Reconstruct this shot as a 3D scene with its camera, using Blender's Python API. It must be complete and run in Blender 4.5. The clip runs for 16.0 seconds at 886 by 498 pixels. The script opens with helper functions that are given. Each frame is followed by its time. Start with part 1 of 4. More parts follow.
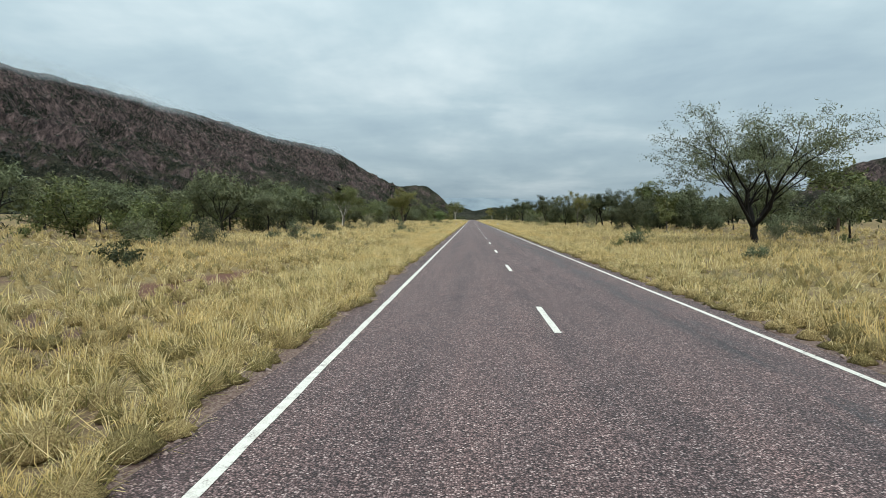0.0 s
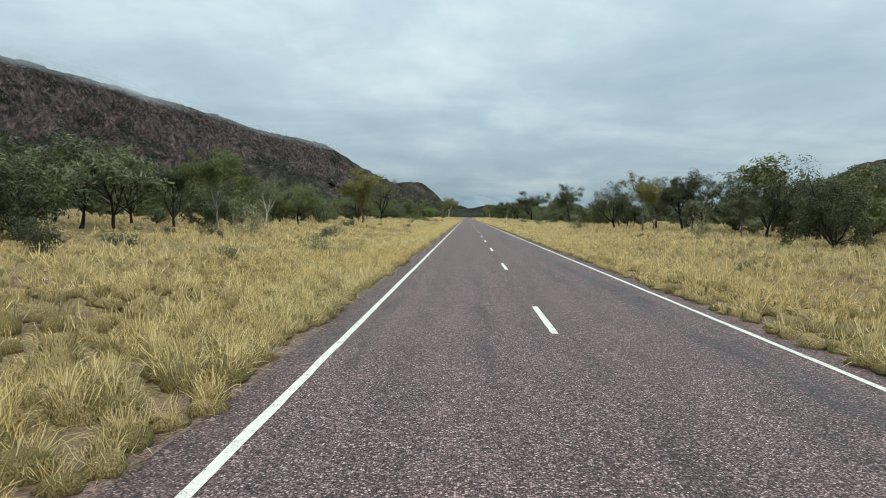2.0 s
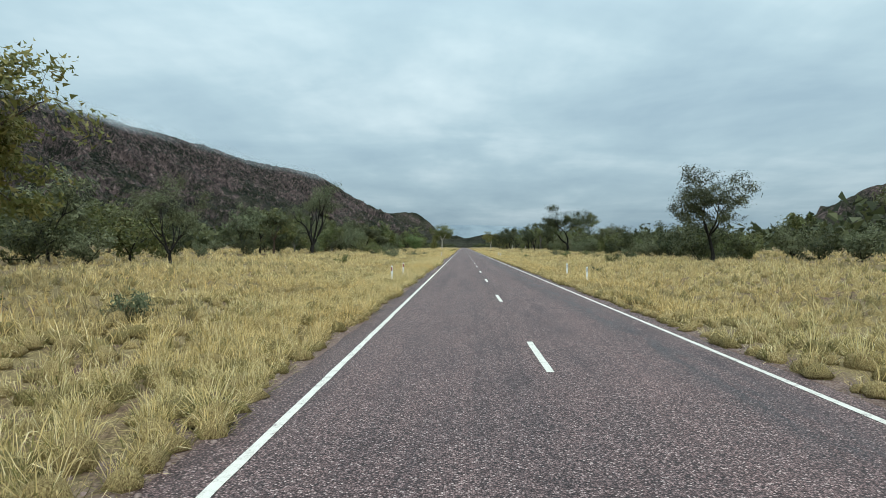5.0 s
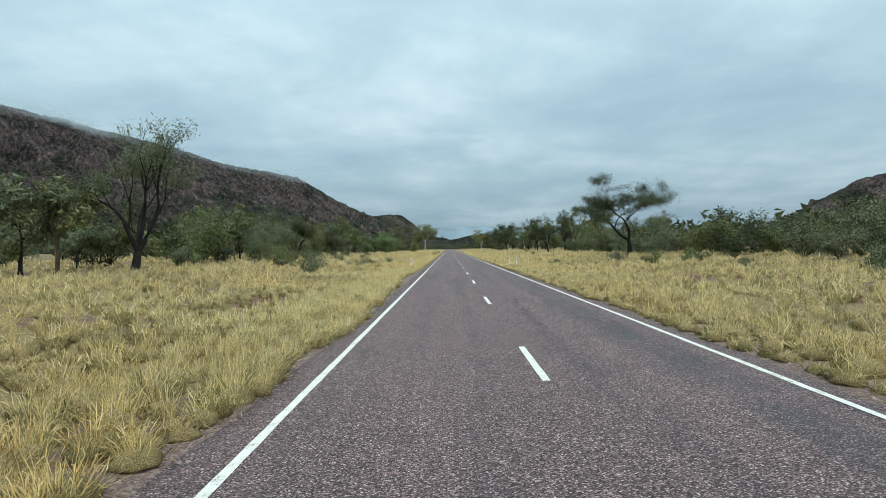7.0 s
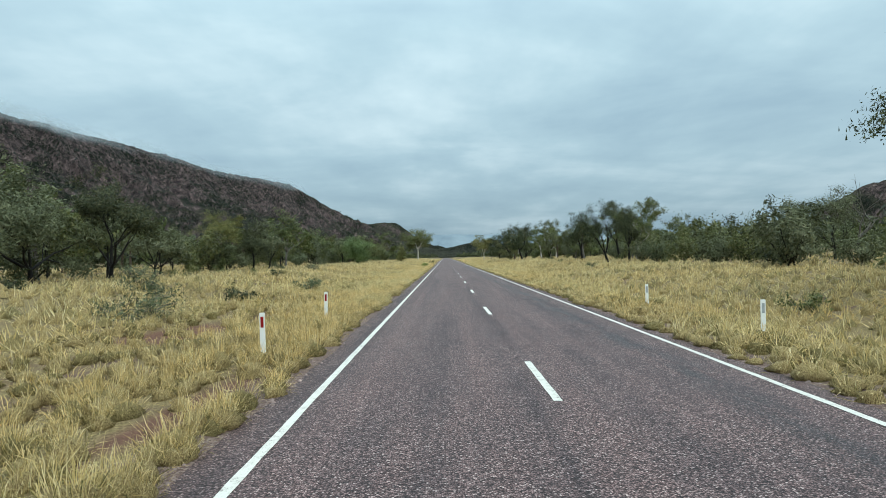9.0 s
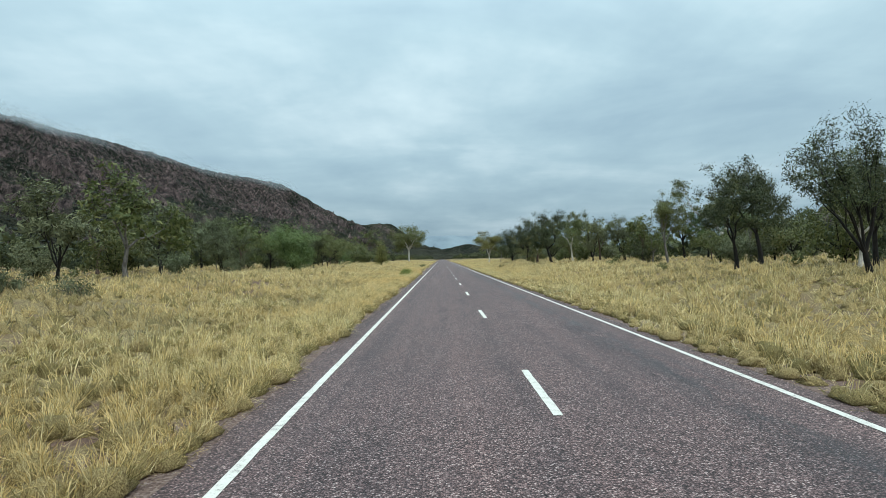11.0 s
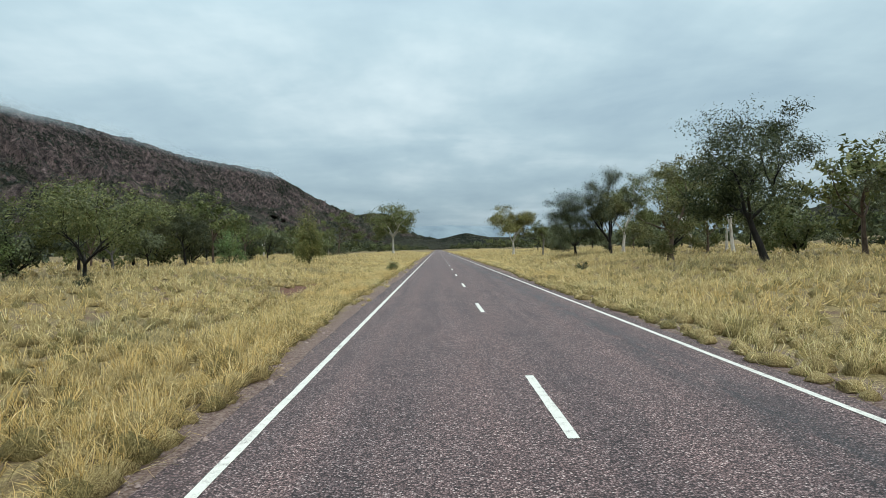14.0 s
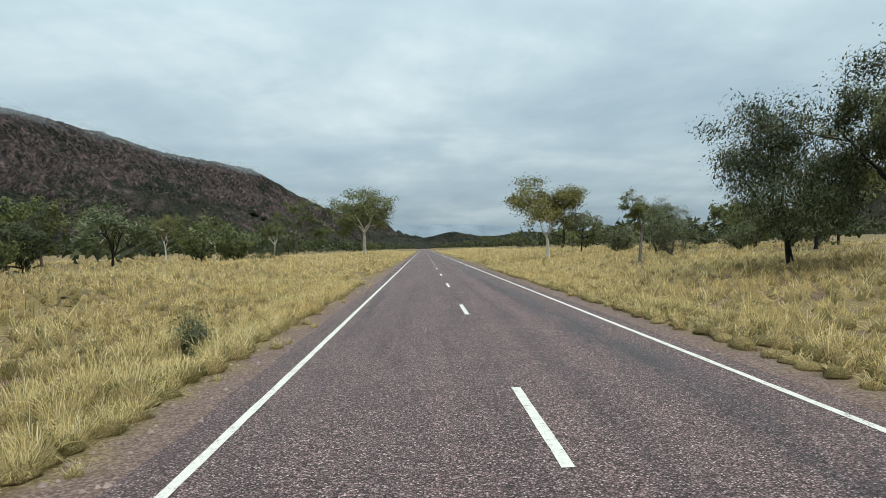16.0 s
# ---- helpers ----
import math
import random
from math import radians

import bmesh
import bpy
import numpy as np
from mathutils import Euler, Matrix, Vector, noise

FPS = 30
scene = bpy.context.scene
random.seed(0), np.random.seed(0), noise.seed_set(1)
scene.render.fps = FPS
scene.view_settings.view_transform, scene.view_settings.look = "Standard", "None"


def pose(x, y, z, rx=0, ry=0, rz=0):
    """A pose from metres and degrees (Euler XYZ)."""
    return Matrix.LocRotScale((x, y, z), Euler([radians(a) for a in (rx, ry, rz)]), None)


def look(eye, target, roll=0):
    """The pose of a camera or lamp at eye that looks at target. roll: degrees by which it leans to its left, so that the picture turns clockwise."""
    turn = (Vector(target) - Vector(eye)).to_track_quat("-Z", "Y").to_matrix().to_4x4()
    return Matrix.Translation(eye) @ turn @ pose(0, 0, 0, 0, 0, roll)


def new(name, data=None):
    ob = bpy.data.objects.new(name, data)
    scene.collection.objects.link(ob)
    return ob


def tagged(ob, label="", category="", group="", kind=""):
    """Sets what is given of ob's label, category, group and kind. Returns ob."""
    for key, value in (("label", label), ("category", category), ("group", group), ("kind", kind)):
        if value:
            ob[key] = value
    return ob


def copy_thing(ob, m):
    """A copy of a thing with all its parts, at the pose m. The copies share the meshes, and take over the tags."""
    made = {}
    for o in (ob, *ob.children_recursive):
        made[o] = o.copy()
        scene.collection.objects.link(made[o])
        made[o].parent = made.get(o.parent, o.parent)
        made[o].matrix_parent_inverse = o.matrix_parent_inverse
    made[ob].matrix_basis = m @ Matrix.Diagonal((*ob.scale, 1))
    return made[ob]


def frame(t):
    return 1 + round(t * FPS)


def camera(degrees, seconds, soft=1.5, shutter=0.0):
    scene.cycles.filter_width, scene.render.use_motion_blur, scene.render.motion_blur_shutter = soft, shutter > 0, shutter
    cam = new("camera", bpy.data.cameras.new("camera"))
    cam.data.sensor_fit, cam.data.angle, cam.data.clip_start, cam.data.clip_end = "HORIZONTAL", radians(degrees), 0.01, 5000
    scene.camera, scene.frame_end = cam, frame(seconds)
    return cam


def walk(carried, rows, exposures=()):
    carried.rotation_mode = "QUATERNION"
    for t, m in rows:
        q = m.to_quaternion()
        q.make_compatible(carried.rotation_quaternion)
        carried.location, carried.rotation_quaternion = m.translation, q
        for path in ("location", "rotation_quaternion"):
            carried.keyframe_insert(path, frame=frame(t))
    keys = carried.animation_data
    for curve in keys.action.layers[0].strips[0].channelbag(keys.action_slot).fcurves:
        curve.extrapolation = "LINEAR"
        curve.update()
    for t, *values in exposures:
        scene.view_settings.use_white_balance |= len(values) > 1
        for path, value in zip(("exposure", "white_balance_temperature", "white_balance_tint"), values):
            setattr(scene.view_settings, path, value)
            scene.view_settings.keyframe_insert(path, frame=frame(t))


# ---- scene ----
cam = camera(72.0, 16.0, 0.8)
# seconds, x, y, z, pitch, roll, yaw; the road runs along +y, its centre line on x = 0
ROWS = (
    (0.0, -1.447, 1.927, 1.877, -2.840, -0.289, 2.656),
    (0.5, -1.460, 13.960, 1.881, -2.922, -0.335, 2.349),
    (1.0, -1.472, 25.994, 1.886, -3.205, -0.481, 2.141),
    (1.5, -1.485, 38.027, 1.891, -3.187, -0.626, 2.134),
    (2.0, -1.473, 50.091, 1.887, -3.081, -0.858, 2.216),
    (2.5, -1.462, 62.156, 1.882, -2.675, -1.189, 2.298),
    (3.0, -1.450, 74.220, 1.878, -2.169, -1.120, 2.380),
    (3.5, -1.438, 86.284, 1.873, -1.663, -1.051, 2.362),
    (4.0, -1.380, 98.319, 1.904, -0.933, -0.766, 2.467),
    (6.5, -1.332, 159.244, 1.921, -0.014, 0.964, 0.794),
    (7.0, -1.348, 171.344, 1.904, -0.042, 1.103, 0.559),
    (7.5, -1.373, 183.569, 1.909, 0.116, 1.396, 0.302),
    (8.0, -1.398, 195.794, 1.914, 0.375, 1.388, 0.144),
    (8.5, -1.420, 207.887, 1.917, 0.610, 1.356, 0.123),
    (9.0, -1.442, 219.981, 1.920, 0.745, 1.224, 0.202),
    (11.5, -1.355, 280.885, 1.920, 0.889, 1.169, -0.249),
    (12.0, -1.333, 293.187, 1.938, 0.786, 1.217, -0.231),
    (12.5, -1.311, 305.490, 1.956, 0.584, 1.165, -0.013),
    (13.0, -1.307, 317.614, 1.940, 0.406, 1.196, 0.003),
    (13.5, -1.303, 329.738, 1.923, 0.129, 1.327, -0.080),
    (14.0, -1.316, 341.959, 1.921, -0.042, 1.463, -0.559),
    (14.5, -1.329, 354.180, 1.918, -0.312, 1.700, -1.137),
    (15.0, -1.286, 366.393, 1.918, -0.329, 1.628, -1.446),
    (15.5, -1.242, 378.606, 1.918, -0.245, 1.556, -1.655),
    (16.0, -1.199, 390.818, 1.917, -0.162, 1.484, -1.864),
)
walk(cam, [(t, pose(x, y, z, 90 + p, r, w)) for t, x, y, z, p, r, w in ROWS],
     [(0.0, 0.0, 6500, 10), (2.0, 0.0, 6450, 10), (4.0, 0.0, 6350, 8), (6.5, 0.0, 6080, 5), (9.0, 0.0, 6050, 4), (12.0, 0.0, 6080, 5), (13.5, 0.0, 6180, 6), (14.5, 0.0, 6450, 10), (16.0, 0.0, 6500, 10)])

# ---- world and sun: low overcast, brighter overhead ----
SUN_EL, SUN_AZ = radians(48), radians(150)
world = bpy.data.worlds.new("overcast_sky")
scene.world = world
world.use_nodes = True
wt = world.node_tree
wt.nodes.clear()


class Nodes:
    """Short hand for building a node tree."""

    def __init__(self, tree):
        self.t = tree

    def __call__(self, kind, **inputs):
        n = self.t.nodes.new("ShaderNode" + kind)
        for k, v in inputs.items():
            key = int(k[1:]) if k[0] == "i" and k[1:].isdigit() else k.replace("_", " ")
            self.put(n.inputs[key], v)
        return n

    def put(self, sock, v):
        if isinstance(v, bpy.types.Node):
            v = v.outputs[0]
        if isinstance(v, bpy.types.NodeSocket):
            self.t.links.new(v, sock)
        else:
            sock.default_value = v

    def ramp(self, fac, stops, interp="LINEAR"):
        n = self.t.nodes.new("ShaderNodeValToRGB")
        n.color_ramp.interpolation = interp
        while len(n.color_ramp.elements) < len(stops):
            n.color_ramp.elements.new(0.5)
        for e, (p, c) in zip(n.color_ramp.elements, stops):
            e.position = p
            e.color = (*c, 1) if len(c) == 3 else c
        self.put(n.inputs[0], fac)
        return n

    def mix(self, fac, a, b, mode="MIX"):
        n = self.t.nodes.new("ShaderNodeMix")
        n.data_type, n.blend_type = "RGBA", mode
        self.put(n.inputs[0], fac)
        for sock, v in ((n.inputs[6], a), (n.inputs[7], b)):
            self.put(sock, (*v, 1) if isinstance(v, tuple) and len(v) == 3 else v)
        return n.outputs[2]

    def math(self, op, a, b=0.0, clamp=False):
        n = self.t.nodes.new("ShaderNodeMath")
        n.operation, n.use_clamp = op, clamp
        self.put(n.inputs[0], a)
        self.put(n.inputs[1], b)
        return n.outputs[0]


w = Nodes(wt)
gen = w("TexCoord").outputs["Generated"]
sep = w("SeparateXYZ", Vector=gen)
up = sep.outputs["Z"]
# cloud sheet seen in perspective: direction laid out on a flat layer
den = w.math("MAXIMUM", w.math("ADD", up, 0.16), 0.05)
lay = w("CombineXYZ", X=w.math("DIVIDE", sep.outputs["X"], den), Y=w.math("DIVIDE", sep.outputs["Y"], den), Z=0.0)
n1 = w("TexNoise", Vector=w("Mapping", Vector=lay, Location=(3.1, 0.6, 0), Rotation=(0, 0, 0.5), Scale=(0.8, 1.2, 1)), Scale=1.0, Detail=5.0, Roughness=0.52, Distortion=0.35)
n2 = w("TexNoise", Vector=w("Mapping", Vector=lay, Scale=(1.0, 0.55, 1)), Scale=3.4, Detail=4.0, Roughness=0.55)
cloud = w.math("ADD", w.math("MULTIPLY", n1, 0.75), w.math("MULTIPLY", n2, 0.25))
tone = w.ramp(cloud, [(0.34, (0.42, 0.555, 0.635)), (0.50, (0.53, 0.675, 0.735)), (0.66, (0.73, 0.855, 0.89))])
low = w.ramp(up, [(0.0, (0.56, 0.60, 0.65)), (0.05, (0.68, 0.70, 0.73)), (0.16, (0.91, 0.92, 0.93)), (0.34, (1.14, 1.14, 1.13)), (1.0, (3.3, 3.05, 2.85))])
sky = w("TexSky")
sky.sky_type, sky.sun_disc, sky.sun_elevation, sky.sun_rotation = "NISHITA", False, SUN_EL, SUN_AZ
sky.air_density, sky.dust_density = 1.2, 2.0
lit = w.mix(1.0, tone, low, "MULTIPLY")
both = w.mix(0.92, w.mix(1.0, sky, (0.10, 0.10, 0.10), "MULTIPLY"), lit)
bg = w("Background", Color=both, Strength=1.0)
wt.links.new(bg.outputs[0], w("OutputWorld").inputs[0])

sun_data = bpy.data.lights.new("sun", "SUN")
sun_data.energy, sun_data.angle, sun_data.color = 1.3, radians(25), (1.0, 0.95, 0.88)
sun = new("sun", sun_data)
sun.matrix_world = look((0, 0, 100), (-50 * math.sin(SUN_AZ), -50 * math.cos(SUN_AZ), 100 - 50 * math.tan(SUN_EL)))
scene.view_settings.exposure = 0.0


# ---- materials ----
def material(name):
    m = bpy.data.materials.new(name)
    m.use_nodes = True
    m.node_tree.nodes.clear()
    n = Nodes(m.node_tree)
    out = n("OutputMaterial")
    return m, n, out


def surface(n, out, color, rough=0.8, bump=None, strength=0.3, distance=0.02, metal=0.0, spec=0.3):
    b = n("BsdfPrincipled", Base_Color=color, Roughness=rough, Metallic=metal)
    b.inputs["Specular IOR Level"].default_value = spec
    if bump is not None:
        n.put(b.inputs["Normal"], n("Bump", Height=bump, Strength=strength, Distance=distance))
    n.t.links.new(b.outputs[0], out.inputs[0])
    return b


def leafy(name, stops, glow=0.26, patch=0.25, patch_scale=0.8):
    """Thin leaves or blades: diffuse with some light let through; colours by piece, by patch and by plant."""
    m, n, out = material(name)
    isl = n("NewGeometry").outputs["Random Per Island"]
    col = n.ramp(isl, stops)
    pos = n("NewGeometry").outputs["Position"]
    nz = n("TexNoise", Vector=pos, Scale=patch_scale, Detail=3.0)
    hsv = n("HueSaturation", Color=col, Value=n.math("ADD", 1.0 - patch, n.math("MULTIPLY", nz, 2 * patch)),
            Hue=n.math("ADD", 0.485, n.math("MULTIPLY", n("ObjectInfo").outputs["Random"], 0.03)), Saturation=0.95)
    d = n("BsdfPrincipled", Base_Color=hsv, Roughness=0.6)
    d.inputs["Specular IOR Level"].default_value = 0.25
    tr = n("BsdfTranslucent", Color=hsv)
    mx = n("MixShader", i0=glow)
    n.t.links.new(d.outputs[0], mx.inputs[1])
    n.t.links.new(tr.outputs[0], mx.inputs[2])
    n.t.links.new(mx.outputs[0], out.inputs[0])
    return m


LEAF_GREY = leafy("mulga_leaf", [(0.0, (0.052, 0.062, 0.028)), (0.5, (0.118, 0.134, 0.064)), (1.0, (0.212, 0.225, 0.116))])
LEAF_DARK = leafy("dark_leaf", [(0.0, (0.020, 0.027, 0.011)), (0.6, (0.056, 0.068, 0.026)), (1.0, (0.125, 0.132, 0.054))])
LEAF_GUM = leafy("gum_leaf", [(0.0, (0.056, 0.070, 0.020)), (0.6, (0.128, 0.146, 0.044)), (1.0, (0.235, 0.232, 0.085))])
LEAF_PALE = leafy("pale_leaf", [(0.0, (0.150, 0.155, 0.065)), (0.6, (0.290, 0.290, 0.135)), (1.0, (0.450, 0.430, 0.230))])
LEAF_YELLOW = leafy("yellow_green_leaf", [(0.0, (0.090, 0.105, 0.025)), (0.6, (0.190, 0.190, 0.050)), (1.0, (0.290, 0.250, 0.080))])
LEAF_OLIVE = leafy("olive_leaf", [(0.0, (0.060, 0.068, 0.022)), (0.6, (0.135, 0.145, 0.048)), (1.0, (0.240, 0.220, 0.085))])
LEAF_BRIGHT = leafy("fresh_leaf", [(0.0, (0.075, 0.120, 0.030)), (0.6, (0.140, 0.200, 0.060)), (1.0, (0.220, 0.270, 0.100))])
LEAF_LIME = leafy("lime_leaf", [(0.0, (0.150, 0.195, 0.036)), (0.6, (0.260, 0.320, 0.075)), (1.0, (0.380, 0.430, 0.135))])
LEAF_SCRUB = leafy("hill_scrub_leaf", [(0.0, (0.010, 0.013, 0.009)), (0.7, (0.026, 0.031, 0.019)), (1.0, (0.060, 0.060, 0.036))])
LEAF_BLUE = leafy("blue_green_leaf", [(0.0, (0.090, 0.140, 0.100)), (1.0, (0.220, 0.290, 0.200))])


def grass_material(name, pale, ripe, glow):
    """Blades: a colour by piece, drifting over the plain between two palettes, with tufts lighter or duller."""
    m, n, out = material(name)
    geo = n("NewGeometry")
    isl, pos = geo.outputs["Random Per Island"], geo.outputs["Position"]
    big = n("TexNoise", Vector=pos, Scale=0.09, Detail=4.0, Roughness=0.6)
    col = n.mix(n.ramp(big, [(0.42, (0, 0, 0)), (0.60, (1, 1, 1))]), n.ramp(isl, pale), n.ramp(isl, ripe))
    tuft = n("TexNoise", Vector=pos, Scale=0.7, Detail=3.0, Roughness=0.65)
    hsv = n("HueSaturation", Color=col, Value=n.math("ADD", 0.62, n.math("MULTIPLY", tuft, 0.76)), Saturation=0.97)
    d = n("BsdfPrincipled", Base_Color=hsv, Roughness=0.6)
    d.inputs["Specular IOR Level"].default_value = 0.2
    mx = n("MixShader", i0=glow)
    n.t.links.new(d.outputs[0], mx.inputs[1])
    n.t.links.new(n("BsdfTranslucent", Color=hsv).outputs[0], mx.inputs[2])
    n.t.links.new(mx.outputs[0], out.inputs[0])
    return m


GRASS = grass_material("dry_grass", [(0.0, (0.420, 0.315, 0.115)), (0.3, (0.650, 0.510, 0.215)), (0.7, (0.830, 0.680, 0.340)), (1.0, (0.930, 0.820, 0.510))],
                       [(0.0, (0.390, 0.250, 0.075)), (0.3, (0.640, 0.440, 0.155)), (0.7, (0.820, 0.600, 0.255)), (1.0, (0.920, 0.760, 0.420))], 0.42)
GRASS_OLD = grass_material("grey_grass", [(0.0, (0.130, 0.115, 0.060)), (0.5, (0.320, 0.275, 0.145)), (1.0, (0.540, 0.475, 0.280))],
                           [(0.0, (0.100, 0.080, 0.042)), (0.5, (0.260, 0.200, 0.105)), (1.0, (0.460, 0.370, 0.205))], 0.35)
BLADE_GREEN = grass_material("green_blades", [(0.0, (0.080, 0.082, 0.020)), (0.6, (0.190, 0.178, 0.050)), (1.0, (0.350, 0.305, 0.105))],
                             [(0.0, (0.085, 0.062, 0.018)), (0.6, (0.210, 0.158, 0.050)), (1.0, (0.390, 0.300, 0.115))], 0.32)


def tussock_material():
    """The matted body of a tussock: fibres of straw, some still olive green."""
    m, n, out = material("tussock_straw")
    geo = n("NewGeometry")
    pos = geo.outputs["Position"]
    fib = n("TexNoise", Vector=n("Mapping", Vector=pos, Scale=(1, 1, 0.3)), Scale=75.0, Detail=4.0, Roughness=0.7)
    big = n("TexNoise", Vector=pos, Scale=0.35, Detail=3.0)
    straw = n.ramp(fib, [(0.34, (0.110, 0.072, 0.026)), (0.46, (0.300, 0.215, 0.085)), (0.58, (0.520, 0.395, 0.170)), (0.70, (0.780, 0.630, 0.330))])
    olive = n.ramp(fib, [(0.34, (0.055, 0.048, 0.016)), (0.50, (0.180, 0.148, 0.050)), (0.72, (0.420, 0.340, 0.135))])
    rnd = geo.outputs["Random Per Island"]
    pickg = n.ramp(n.math("ADD", n.math("MULTIPLY", rnd, 0.55), n.math("MULTIPLY", big, 0.6)), [(0.60, (0, 0, 0)), (0.78, (0.75, 0.75, 0.75))])
    col = n.mix(pickg, straw, olive)
    hsv = n("HueSaturation", Color=col, Value=n.math("ADD", 0.72, n.math("MULTIPLY", n("TexNoise", Vector=pos, Scale=1.1, Detail=3.0), 0.56)), Saturation=0.96)
    surface(n, out, hsv, 0.85, fib, 1.0, 0.05, 0.0, 0.15)
    return m


TUSSOCK = tussock_material()


def bark(name, dark, light, scale=6.0, rough=0.9):
    m, n, out = material(name)
    pos = n("TexCoord").outputs["Object"]
    a = n("TexNoise", Vector=n("Mapping", Vector=pos, Scale=(1, 1, 0.25)), Scale=scale * 2.5, Detail=5.0)
    b = n("TexNoise", Vector=pos, Scale=scale * 0.25, Detail=2.0)
    f = n.math("ADD", n.math("MULTIPLY", a, 0.6), n.math("MULTIPLY", b, 0.4))
    surface(n, out, n.ramp(f, [(0.38, dark), (0.62, light)]), rough, a, 0.6, 0.02)
    return m


BARK_DARK = bark("dark_bark", (0.005, 0.0045, 0.004), (0.022, 0.019, 0.017))
BARK_BROWN = bark("brown_bark", (0.045, 0.030, 0.022), (0.140, 0.100, 0.075))
BARK_WHITE = bark("white_bark", (0.340, 0.300, 0.250), (0.720, 0.680, 0.620), 3.0, 0.7)
BARK_GREY = bark("grey_bark", (0.070, 0.062, 0.055), (0.210, 0.190, 0.170))


def road_material():
    m, n, out = material("chip_seal")
    pos = n("NewGeometry").outputs["Position"]
    sx = n("SeparateXYZ", Vector=pos).outputs["X"]
    chips = n("TexVoronoi", Vector=pos, Scale=52.0, Randomness=1.0)
    stone = n.ramp(n("SeparateColor", Color=chips.outputs["Color"]).outputs[0],
                   [(0.0, (0.036, 0.025, 0.026)), (0.45, (0.144, 0.096, 0.094)), (0.85, (0.275, 0.186, 0.180)), (1.0, (0.520, 0.420, 0.395))])
    gap = n.ramp(chips.outputs["Distance"], [(0.32, (1, 1, 1)), (0.68, (0.24, 0.21, 0.21))])
    col = n.mix(1.0, stone, gap, "MULTIPLY")
    # wheel paths and patchy bitumen, drawn out along the lane
    band = n("TexNoise", Vector=n("Mapping", Vector=pos, Scale=(1.6, 0.035, 1)), Scale=1.0, Detail=4.0, Roughness=0.6)
    blot = n("TexNoise", Vector=n("Mapping", Vector=pos, Scale=(1.3, 0.5, 1)), Scale=1.0, Detail=6.0, Roughness=0.65)
    tint = n.ramp(n.math("ADD", n.math("MULTIPLY", band, 0.6), n.math("MULTIPLY", blot, 0.4)),
                  [(0.36, (0.62, 0.62, 0.66)), (0.47, (1.0, 0.98, 0.99)), (0.62, (1.22, 1.15, 1.13))])
    col = n.mix(1.0, col, tint, "MULTIPLY")
    # worn darker wheel track of the oncoming lane
    track = n.math("SUBTRACT", 1.0, n.math("MULTIPLY", n.math("ABSOLUTE", n.math("SUBTRACT", sx, 2.45)), 1.5), True)
    rag = n("TexNoise", Vector=n("Mapping", Vector=pos, Scale=(2.5, 0.4, 1)), Scale=1.0, Detail=5.0, Roughness=0.7)
    worn = n.math("MULTIPLY", track, n.ramp(rag, [(0.40, (0, 0, 0)), (0.55, (1, 1, 1))]))
    col = n.mix(n.math("MULTIPLY", worn, 0.9), col, n.mix(1.0, col, (0.34, 0.35, 0.39), "MULTIPLY"))
    h = n.math("SUBTRACT", 1.0, chips.outputs["Distance"])
    surface(n, out, col, n.math("SUBTRACT", 0.74, n.math("MULTIPLY", worn, 0.2)), h, 0.7, 0.012, 0.0, 0.35)
    return m


def paint_material():
    m, n, out = material("worn_white_paint")
    pos = n("NewGeometry").outputs["Position"]
    chips = n("TexVoronoi", Vector=pos, Scale=60.0)
    wear = n("TexNoise", Vector=pos, Scale=7.0, Detail=6.0, Roughness=0.7)
    f = n.math("ADD", wear, n.math("MULTIPLY", chips.outputs["Distance"], 0.28))
    col = n.ramp(f, [(0.62, (0.66, 0.64, 0.58)), (0.76, (0.54, 0.51, 0.46)), (0.88, (0.22, 0.19, 0.18))])
    surface(n, out, col, 0.6, n.math("SUBTRACT", 1.0, chips.outputs["Distance"]), 0.4, 0.006)
    return m


